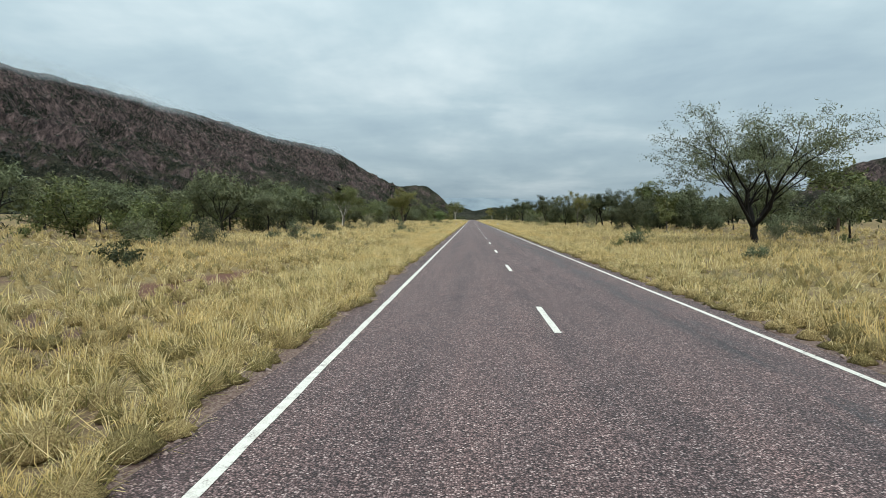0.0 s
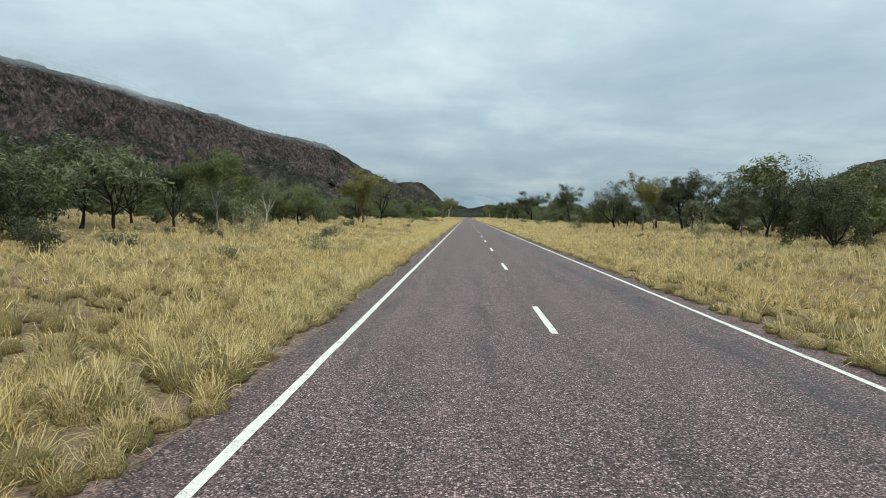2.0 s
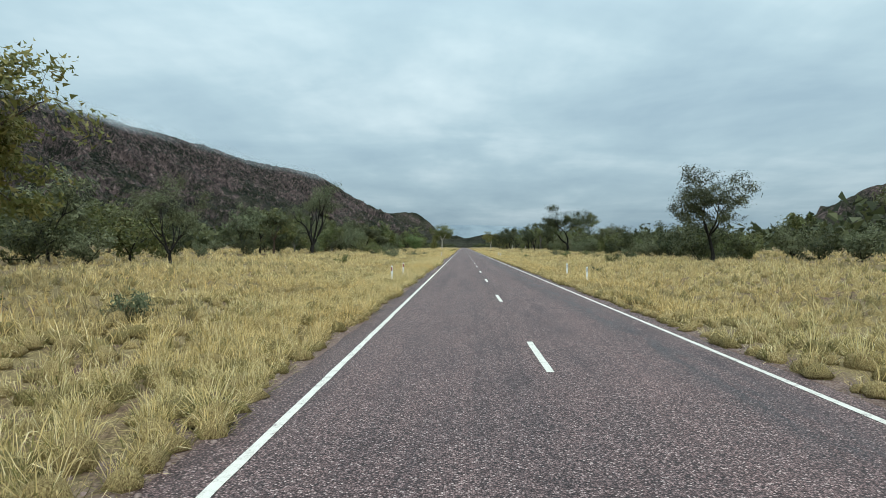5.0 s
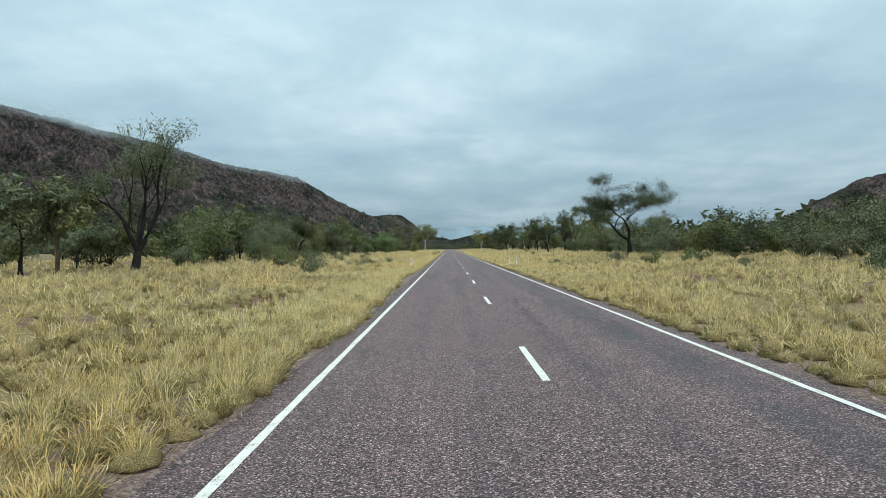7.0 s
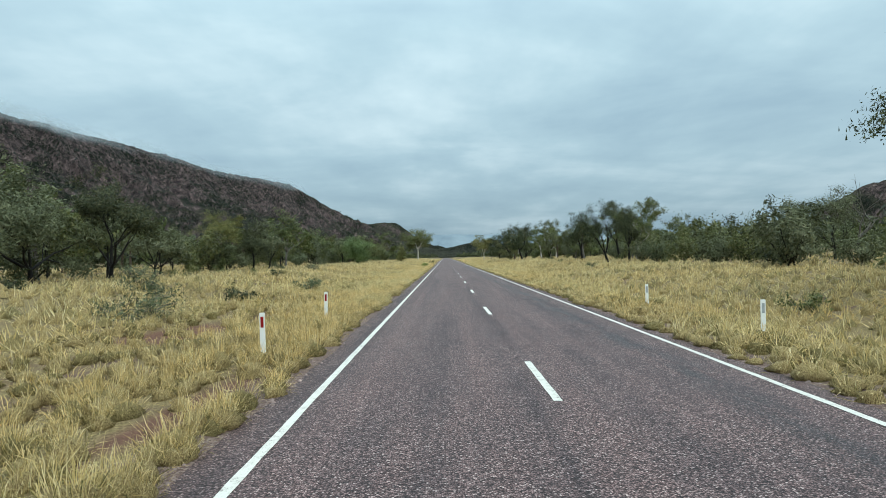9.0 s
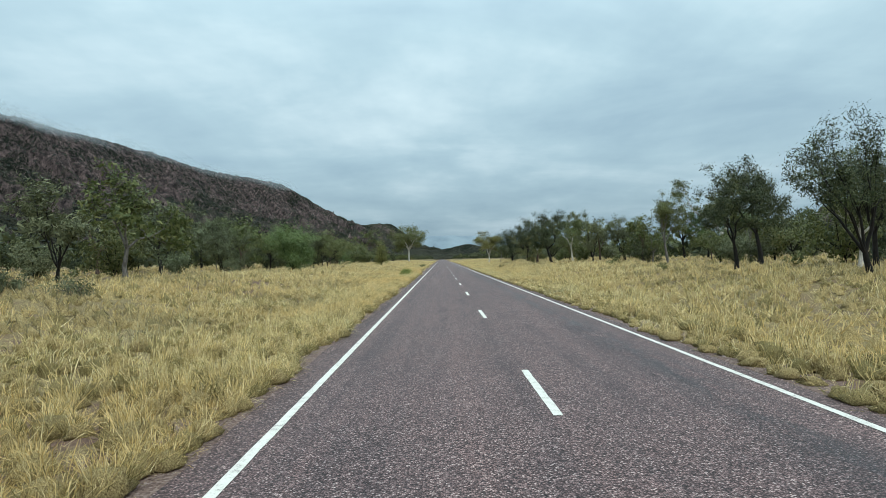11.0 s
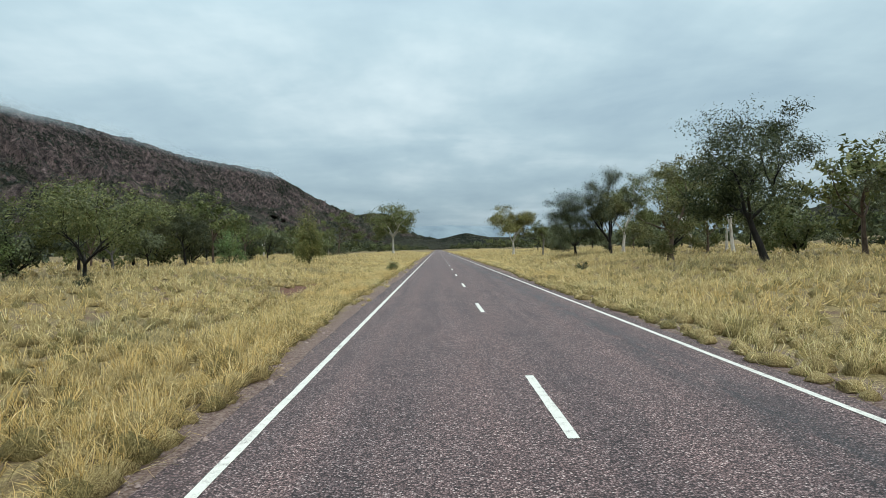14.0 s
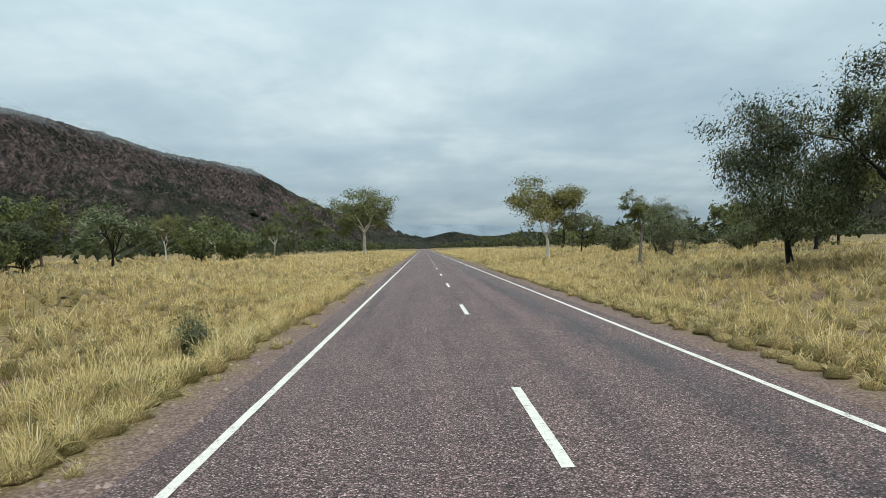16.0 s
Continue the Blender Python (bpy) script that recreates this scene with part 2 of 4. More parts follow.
def ground_material():
    m, n, out = material("red_earth_and_litter")
    pos = n("NewGeometry").outputs["Position"]
    big = n("TexNoise", Vector=pos, Scale=0.11, Detail=5.0, Roughness=0.6)
    mid = n("TexNoise", Vector=pos, Scale=1.1, Detail=6.0, Roughness=0.65)
    fine = n("TexNoise", Vector=pos, Scale=16.0, Detail=7.0, Roughness=0.78)
    peb = n("TexVoronoi", Vector=pos, Scale=38.0)
    straw = n.ramp(fine, [(0.34, (0.060, 0.042, 0.021)), (0.49, (0.175, 0.128, 0.060)), (0.64, (0.430, 0.335, 0.165))])
    earth = n.ramp(fine, [(0.30, (0.060, 0.036, 0.028)), (0.55, (0.150, 0.090, 0.068)), (0.78, (0.260, 0.180, 0.140))])
    gravel = n.ramp(n("SeparateColor", Color=peb.outputs["Color"]).outputs[0],
                    [(0.0, (0.080, 0.055, 0.048)), (0.5, (0.180, 0.125, 0.108)), (1.0, (0.330, 0.260, 0.230))])
    ax = n.math("ABSOLUTE", n("SeparateXYZ", Vector=pos).outputs["X"])
    cover = n.ramp(n.math("ADD", n.math("MULTIPLY", big, 0.5), n.math("MULTIPLY", mid, 0.5)), [(0.40, (0, 0, 0)), (0.49, (1, 1, 1))])
    col = n.mix(cover, earth, straw)
    bare = n("Attribute")
    bare.attribute_name = "bare"
    red = n.ramp(fine, [(0.30, (0.065, 0.032, 0.021)), (0.55, (0.160, 0.083, 0.056)), (0.78, (0.270, 0.165, 0.120))])
    col = n.mix(n.ramp(n.math("ADD", bare.outputs["Fac"], n.math("MULTIPLY", n.math("SUBTRACT", mid, 0.5), 0.7)), [(0.30, (0, 0, 0)), (0.55, (1, 1, 1))]), col, red)
    shoulder = n.math("SUBTRACT", 1.0, n.math("MULTIPLY", n.math("SUBTRACT", n.math("ADD", ax, n.math("MULTIPLY", mid, 1.4)), 4.9), 1.6), True)
    col = n.mix(shoulder, col, n.mix(0.35, gravel, earth))
    surface(n, out, col, 0.95, n.math("ADD", fine, n.math("MULTIPLY", peb.outputs["Distance"], 0.5)), 0.6, 0.03, 0.0, 0.15)
    return m


def hill_material(name, green=0.0):
    """Bare pink-brown rock in ribs, sprinkled with dark shrubs; grey-green spinifex where the slope eases."""
    m, n, out = material(name)
    geo = n("NewGeometry")
    pos = geo.outputs["Position"]
    nrm = n("SeparateXYZ", Vector=geo.outputs["Normal"]).outputs["Z"]
    height = n("SeparateXYZ", Vector=pos).outputs["Z"]
    strata = n("TexNoise", Vector=n("Mapping", Vector=pos, Rotation=(0.5, 0.5, 0.2), Scale=(0.10, 0.12, 0.05)), Scale=1.0, Detail=9.0, Roughness=0.75)
    blot = n("TexNoise", Vector=pos, Scale=0.011, Detail=5.0, Roughness=0.6)
    grit = n("TexNoise", Vector=pos, Scale=0.30, Detail=5.0, Roughness=0.8)
    rock = n.ramp(strata, [(0.34, (0.017, 0.014, 0.016)), (0.44, (0.058, 0.045, 0.045)), (0.53, (0.125, 0.092, 0.088)), (0.62, (0.225, 0.164, 0.153)), (0.72, (0.400, 0.315, 0.300))])
    spin = n.ramp(grit, [(0.35, (0.014, 0.016, 0.011)), (0.50, (0.044, 0.044, 0.029)), (0.66, (0.100, 0.094, 0.062))])
    f = n.math("ADD", n.math("MULTIPLY", blot, 1.1), n.math("MULTIPLY", grit, 0.55))
    f = n.math("ADD", f, n.math("MULTIPLY", n.math("SUBTRACT", nrm, 0.75), 0.8))
    f = n.math("ADD", n.math("SUBTRACT", f, n.math("MULTIPLY", height, 0.0018)), green + 0.10)
    col = n.mix(n.ramp(f, [(0.66, (0, 0, 0)), (0.84, (1, 1, 1))]), rock, spin)
    bush = n.ramp(grit, [(0.38, (0.006, 0.009, 0.007)), (0.62, (0.026, 0.030, 0.020))])
    spots = n("TexNoise", Vector=n("Mapping", Vector=pos, Rotation=(0.3, 0.7, 0.0), Scale=(1.0, 1.0, 0.55)), Scale=0.16, Detail=8.0, Roughness=0.82)
    mask = n.math("ADD", n.math("MULTIPLY", spots, 1.0), n.math("MULTIPLY", n.math("SUBTRACT", blot, 0.5), 0.45 + green))
    col = n.mix(n.ramp(mask, [(0.505, (0, 0, 0)), (0.56, (1, 1, 1))]), col, bush)
    surface(n, out, col, 0.95, n.math("ADD", strata, n.math("MULTIPLY", spots, 0.7)), 1.0, 10.0, 0.0, 0.1)
    return m


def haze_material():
    """Far hills: the blue-grey haze of the damp air is painted into their base colour."""
    m, n, out = material("far_hill_painted_haze")
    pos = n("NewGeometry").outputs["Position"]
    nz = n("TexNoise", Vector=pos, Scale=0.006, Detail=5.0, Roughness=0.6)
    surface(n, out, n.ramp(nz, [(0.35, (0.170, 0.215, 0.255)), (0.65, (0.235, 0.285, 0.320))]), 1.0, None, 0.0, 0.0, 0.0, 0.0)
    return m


def plain_material(name, color, rough=0.5, var=0.12, scale=20.0):
    m, n, out = material(name)
    nz = n("TexNoise", Vector=n("TexCoord").outputs["Object"], Scale=scale, Detail=4.0)
    a = tuple(c * (1 - var) for c in color)
    b = tuple(min(1, c * (1 + var)) for c in color)
    surface(n, out, n.ramp(nz, [(0.3, a), (0.7, b)]), rough, nz, 0.1, 0.002)
    return m


ROAD, PAINT, EARTH, HILL, STONY_HILL, GREEN_HILL, HAZE_HILL = road_material(), paint_material(), ground_material(), hill_material("red_rock_and_scrub"), hill_material("stony_hill", 0.08), hill_material("scrubby_rock", 0.25), haze_material()
STONE = plain_material("pink_gravel", (0.25, 0.185, 0.165), 0.9, 0.5, 9.0)
POST_WHITE = plain_material("white_post_plastic", (0.80, 0.80, 0.77), 0.45, 0.06, 6.0)
POST_RED = plain_material("red_reflector", (0.26, 0.012, 0.014), 0.25)
POST_GREY = plain_material("grey_reflector", (0.34, 0.36, 0.36), 0.25)


# ---- mesh helpers ----
def mesh_of(name, verts, faces, mat, smooth=False, extra=(), slots=None):
    """One mesh from arrays; faces: an (n, k) array or a list of such arrays."""
    me = bpy.data.meshes.new(name)
    v = np.asarray(verts, dtype=np.float32).reshape(-1, 3)
    groups = faces if isinstance(faces, list) else [faces]
    groups = [np.asarray(g, dtype=np.int32) for g in groups if len(g)]
    loops = np.concatenate([g.ravel() for g in groups])
    sizes = np.concatenate([np.full(len(g), g.shape[1], dtype=np.int32) for g in groups])
    me.vertices.add(len(v))
    me.vertices.foreach_set("co", v.ravel())
    me.loops.add(len(loops))
    me.loops.foreach_set("vertex_index", loops)
    me.polygons.add(len(sizes))
    me.polygons.foreach_set("loop_start", np.concatenate([[0], np.cumsum(sizes)[:-1]]).astype(np.int32))
    me.polygons.foreach_set("loop_total", sizes)
    if smooth:
        me.polygons.foreach_set("use_smooth", np.ones(len(sizes), dtype=bool))
    for each in (mat, *extra):
        me.materials.append(each)
    if slots is not None:
        me.polygons.foreach_set("material_index", np.asarray(slots, dtype=np.int32))
    me.update(calc_edges=True)
    return me


def smooth01(x, a, b):
    t = np.clip((np.asarray(x, dtype=float) - a) / (b - a), 0, 1)
    return t * t * (3 - 2 * t)


def wave(x, y, s, seed):
    """Cheap smooth unevenness, about -1 to 1."""
    r = np.random.RandomState(seed)
    out = 0.0
    for k in range(5):
        a, p, f = r.uniform(0, 6.28), r.uniform(0, 6.28), r.uniform(0.6, 1.6) / s
        out = out + np.sin((np.cos(a) * x + np.sin(a) * y) * f * 6.28 + p)
    return out / 2.8


def bare_soil(x, y):
    """Where the red soil lies open among the grass: washed-out hollows beside the road."""
    out = 0.0
    for cx, cy, wx, wy in ((-10.2, 22.0, 1.8, 7.0), (-12.2, 78.0, 1.6, 5.0), (-8.2, 171.0, 1.5, 7.0), (-9.0, 196.0, 1.2, 5.0), (-9.5, 238.0, 1.8, 3.0), (-5.0, 229.0, 0.7, 3.0),
                           (13.0, 68.0, 2.0, 6.0), (12.0, 206.0, 1.4, 5.0), (-9.0, 374.0, 1.6, 8.0)):
        out = out + np.exp(-((x - cx) / wx) ** 2 - ((y - cy) / wy) ** 2)
    return out * (0.75 + 0.35 * wave(x, y, 2.4, 91))


def ground_z(x, y):
    """Height of the plain: shallow drains beside the road, then a gentle rise."""
    x, y = np.asarray(x, dtype=float), np.asarray(y, dtype=float)
    a = np.abs(x)
    rise = 0.05 + 0.40 * smooth01(y, 70, 135) + 0.22 * smooth01(y, 170, 240)
    z = -0.05 - 0.20 * smooth01(a, 4.6, 7.0) + (0.20 + rise) * smooth01(a, 8.5, 19) + 0.012 * np.clip(a - 20, 0, 200)
    rough = smooth01(a, 4.8, 9) * (0.07 * wave(x, y, 9.0, 5) + 0.05 * wave(x, y, 3.0, 6) + 0.12 * wave(x, y, 40.0, 7))
    return z + rough


# ---- ground, road and lines ----
def stretch(a, b, n, power):
    return a + (b - a) * np.linspace(0, 1, n) ** power


side = np.concatenate([[3.4, 3.6, 3.85, 4.2], np.arange(4.6, 12.2, 0.6), np.arange(13, 40, 2.5), stretch(42, 4500, 26, 3.0)])
gx = np.concatenate([-side[::-1], [0.0], side])
gy = np.concatenate([-stretch(20, 1500, 14, 2.5)[::-1], np.arange(-18, 620, 2.5), stretch(622, 4800, 46, 2.2)])
X, Y = np.meshgrid(gx, gy)
Z = np.where(np.abs(X) < 3.7, -0.12, ground_z(X, Y))
nxg, nyg = len(gx), len(gy)
idx = np.arange(nxg * nyg).reshape(nyg, nxg)
quads = np.stack([idx[:-1, :-1], idx[:-1, 1:], idx[1:, 1:], idx[1:, :-1]], -1).reshape(-1, 4)
ground_mesh = mesh_of("ground", np.stack([X, Y, Z], -1), quads, EARTH, True)
ground_mesh.attributes.new("bare", "FLOAT", "POINT").data.foreach_set("value", np.clip(bare_soil(X, Y), 0, 1).astype(np.float32).ravel())
tagged(new("ground", ground_mesh),
       "flat red-earth plain with dry grass litter and gravel shoulders", "ground", kind="structure")

ry = np.concatenate([np.arange(-40, 560, 1.0), stretch(561, 4300, 160, 2.0)])
rng = np.random.RandomState(3)
el = 3.92 + 0.06 * wave(ry, 0 * ry, 7, 11) + rng.uniform(-0.03, 0.03, len(ry))
er = 3.78 + 0.06 * wave(ry, 0 * ry, 6, 12) + rng.uniform(-0.03, 0.03, len(ry))
zero = 0 * ry
cols = [(-el - 0.03, zero - 0.10), (-el, zero - 0.045), (-3.3 + zero, zero - 0.035), (zero - 1.6, zero - 0.01), (zero, zero),
        (zero + 1.6, zero - 0.01), (zero + 3.3, zero - 0.035), (er, zero - 0.045), (er + 0.03, zero - 0.10)]
rv = np.stack([np.stack([cx, ry, cz], -1) for cx, cz in cols], 1)
ri = np.arange(len(ry) * len(cols)).reshape(len(ry), len(cols))
rq = np.stack([ri[:-1, :-1], ri[:-1, 1:], ri[1:, 1:], ri[1:, :-1]], -1).reshape(-1, 4)
road = tagged(new("road", mesh_of("road", rv, rq, ROAD, True)), "straight two-lane chip-seal road with purple-grey stones", "road", kind="structure")


def child(name, me, parent, m=None, label=""):
    ob = new(name, me)
    ob.parent = parent
    if m is not None:
        ob.matrix_basis = m
    if label:
        ob["label"] = label
    return ob


def strip_mesh(name, x0, x1, ys, z0, z1, jitter, seed, mat):
    r = np.random.RandomState(seed)
    j = r.uniform(-jitter, jitter, (2, len(ys)))
    v = np.stack([np.stack([x0 + j[0], ys, z0 + 0 * ys], -1), np.stack([x1 + j[1], ys, z1 + 0 * ys], -1)], 1)
    i = np.arange(2 * len(ys)).reshape(-1, 2)
    return mesh_of(name, v, np.stack([i[:-1, 0], i[:-1, 1], i[1:, 1], i[1:, 0]], -1), mat)


ly = np.concatenate([np.arange(-40, 560, 0.5), stretch(561, 4300, 120, 2.0)])
child("edge_line", strip_mesh("edge_line", -3.408, -3.292, ly, -0.0305, -0.0285, 0.006, 1, PAINT), road, None, "worn white painted edge line")
child("edge_line", strip_mesh("edge_line", 3.318, 3.434, ly, -0.0285, -0.0305, 0.006, 2, PAINT), road, None, "worn white painted edge line")
dash_meshes = [strip_mesh("lane_dash", -0.06, 0.06, np.linspace(0, 3, 13), 0.005, 0.005, 0.004, 20 + k, PAINT) for k in range(4)]
for k in range(-3, 130):
    child("lane_dash", dash_meshes[k % 4], road, pose(0, 12.0 * k, 0))


# ---- hills ----
def ridge(name, crest, foot, back, seed, label, n_along=240, n_across=70, rough=1.0, mat=HILL):
    """A long hill: crest line (x, y, z), its foot set off to one side by foot metres and behind by back metres."""
    crest = np.array(crest, float)
    d = np.concatenate([[0], np.cumsum(np.linalg.norm(np.diff(crest[:, :2], axis=0), axis=1))])
    s = np.linspace(0, d[-1], n_along)
    c = np.stack([np.interp(s, d, crest[:, k]) for k in range(3)], -1)
    for _ in range(3):
        c[1:-1] = 0.25 * c[:-2] + 0.5 * c[1:-1] + 0.25 * c[2:]
    tan = np.gradient(c[:, :2], axis=0)
    tan /= np.linalg.norm(tan, axis=1)[:, None]
    nor = np.stack([tan[:, 1], -tan[:, 0]], -1)
    u = np.concatenate([-np.linspace(1, 0, n_across // 4)[:-1] ** 1.2, np.linspace(0, 1, n_across)])
    verts = np.zeros((n_along, len(u), 3))
    for j, uu in enumerate(u):
        off = uu * foot if uu > 0 else uu * back
        verts[:, j, :2] = c[:, :2] + nor * off
        t = abs(uu)
        prof = (1 - t) ** 1.25 * 0.86 + 0.14 * (1 - smooth01(t, 0.0, 0.30)) if uu >= 0 else (1 - t) ** 1.1
        verts[:, j, 2] = c[:, 2] * prof - 14 * smooth01(t, 0.8, 1.0)
    flat = verts.reshape(-1, 3)
    arr = np.zeros(len(flat))
    run = np.repeat(s, len(u))
    across = np.tile(u, n_along)
    for i, (x, y, z) in enumerate(flat):
        g = noise.fractal(Vector((x * 0.0052 + seed, y * 0.0052, z * 0.002)), 0.9, 2.1, 6)
        q = noise.ridged_multi_fractal(Vector((x * 0.011, y * 0.011 + seed, z * 0.004)), 0.9, 2.0, 4, 1.0, 2.0)
        gully = noise.ridged_multi_fractal(Vector((run[i] * 0.016 + 0.9 * across[i], across[i] * 1.3, seed)), 0.8, 2.1, 4, 1.0, 2.0)
        rib = noise.ridged_multi_fractal(Vector((run[i] * 0.045 + 2.4 * across[i], across[i] * 5.0, seed + 4)), 0.7, 2.2, 3, 1.0, 2.0)
        crag = noise.fractal(Vector((x * 0.05, y * 0.05, z * 0.05 + seed)), 0.6, 2.2, 3)
        arr[i] = g * 9 + (q - 1.2) * 12 - (gully - 1.0) * 26 * min(1.0, abs(across[i]) * 4) + (rib - 1.0) * 11 + crag * 7
    damp = np.minimum(1, flat[:, 2].clip(0) / 60 + 0.15)
    edge = np.tile(0.22 + 0.78 * smooth01(np.abs(u), 0.0, 0.14), n_along)
    flat[:, 2] += arr * damp * edge * rough
    i = np.arange(n_along * len(u)).reshape(n_along, len(u))
    q = np.stack([i[:-1, :-1], i[:-1, 1:], i[1:, 1:], i[1:, :-1]], -1).reshape(-1, 4)
    tagged(new(name, mesh_of(name, flat, q, mat, True)), label, "hill", kind="structure")
    return verts


R_MAIN = ridge("ridge", [(-1150, -900, 320), (-1050, 0, 330), (-980, 500, 302), (-900, 1000, 290), (-880, 1140, 288), (-828, 1374, 290), (-780, 1520, 283),
                         (-780, 1660, 291), (-735, 1850, 286), (-725, 2093, 286), (-620, 2260, 276), (-550, 2375, 270), (-453, 2516, 206), (-400, 2640, 164), (-345, 2800, 120), (-300, 2950, 40)],
               560, 500, 3.3, "long rocky red-brown ridge dotted with dark scrub", 760, 150)
ridge("spur_hill", [(-760, 3300, 110), (-420, 3200, 165), (-290, 3180, 176), (-230, 3160, 168), (-165, 3150, 120), (-95, 3120, 30)], 300, 300, 7.7, "low dark scrub-covered hill beyond the ridge", 120, 40, 0.7, GREEN_HILL)
ridge("rocky_hill", [(840, 1800, 5), (930, 1810, 75), (1000, 1800, 118), (1090, 1795, 165), (1220, 1740, 190), (1500, 1600, 230), (1700, 1200, 240)], 420, 400, 1.9, "rocky brown hill with scattered scrub", 200, 80, 1.0, STONY_HILL)
ridge("knoll", [(-160, 1620, 2), (-60, 1600, 24), (-8, 1590, 20), (20, 1590, 24), (56, 1580, 33), (100, 1590, 24), (150, 1600, 22), (200, 1610, 30), (250, 1610, 25), (330, 1600, 28), (480, 1590, 4)], 150, 120, 2.6, "small dark wooded knolls where the road ends", 120, 30, 0.35, GREEN_HILL)
# the distance haze of these hills sits in their colour, no air is modelled
ridge("far_hills", [(-1500, 4300, 120), (-700, 4250, 150), (-250, 4200, 140), (60, 4150, 146), (300, 4200, 138), (620, 4200, 120), (900, 4300, 90), (1800, 4300, 60)], 500, 300, 5.1, "low far hills along the horizon, with blue-grey haze painted on", 160, 24, 0.6, HAZE_HILL)


def cloud_material():
    m, n, out = material("low_cloud_mist")
    pos = n("NewGeometry").outputs["Position"]
    nz = n("TexNoise", Vector=n("Mapping", Vector=pos, Scale=(0.006, 0.0045, 0.012)), Scale=1.0, Detail=5.0, Roughness=0.55)
    fade = n("Attribute")
    fade.attribute_name = "fade"
    veil = n.math("MULTIPLY", fade.outputs["Fac"], n.ramp(nz, [(0.30, (0, 0, 0)), (0.75, (1, 1, 1))]))
    d = n("BsdfDiffuse", Color=(0.66, 0.74, 0.78, 1))
    t = n("BsdfTranslucent", Color=(0.66, 0.74, 0.78, 1))
    both_ = n("MixShader", i0=0.5)
    n.t.links.new(d.outputs[0], both_.inputs[1])
    n.t.links.new(t.outputs[0], both_.inputs[2])
    mx = n("MixShader", i0=n.math("MULTIPLY", veil, 0.65))
    n.t.links.new(n("BsdfTransparent").outputs[0], mx.inputs[1])
    n.t.links.new(both_.outputs[0], mx.inputs[2])
    n.t.links.new(mx.outputs[0], out.inputs[0])
    return m


def low_cloud(layers, mat):
    """Thin sheets of mist that lie along the crest of the ridge."""
    line = np.array([(-930, 700, 300), (-880, 1000, 294), (-840, 1140, 294), (-790, 1374, 290), (-740, 1520, 281), (-735, 1660, 287), (-690, 1850, 284), (-680, 2093, 283), (-575, 2260, 275), (-505, 2375, 262)], float)
    yy = np.linspace(700, 2375, 110)
    verts, faces, fades, base = [], [], [], 0
    for k in range(layers):
        x = np.interp(yy, line[:, 1], line[:, 0]) + 14 * k + 9 * wave(yy, 0 * yy, 210, 70 + k)
        zc = np.interp(yy, line[:, 1], line[:, 2]) + 4 * wave(yy, 0 * yy, 160, 80 + k)
        along = 0.30 + 0.70 * np.exp(-((yy - 1400) / 260) ** 2)
        for v in np.linspace(0, 1, 12):
            verts.append(np.stack([x - 30 * v, yy, zc - 36 + 56 * v], -1))
            fades.append(along * smooth01(v, 0.05, 0.45) * (1 - smooth01(v, 0.55, 1.0)))
        i = base + np.arange(12 * len(yy)).reshape(12, -1)
        faces.append(np.stack([i[:-1, :-1], i[:-1, 1:], i[1:, 1:], i[1:, :-1]], -1).reshape(-1, 4))
        base += 12 * len(yy)
    me = mesh_of("low_cloud", np.concatenate(verts), np.concatenate(faces), mat, True)
    at = me.attributes.new("fade", "FLOAT", "POINT")
    at.data.foreach_set("value", np.concatenate(fades).astype(np.float32))
    return me


tagged(new("low_cloud", low_cloud(3, cloud_material())), "pale mist of low cloud lying along the ridge crest", "cloud", kind="structure")


# ---- trees ----
def perp(d):
    a = np.cross(d, [0.3, 0.2, 1.0] if abs(d[2]) < 0.9 else [1.0, 0, 0])
    a /= np.linalg.norm(a)
    return a, np.cross(d, a)


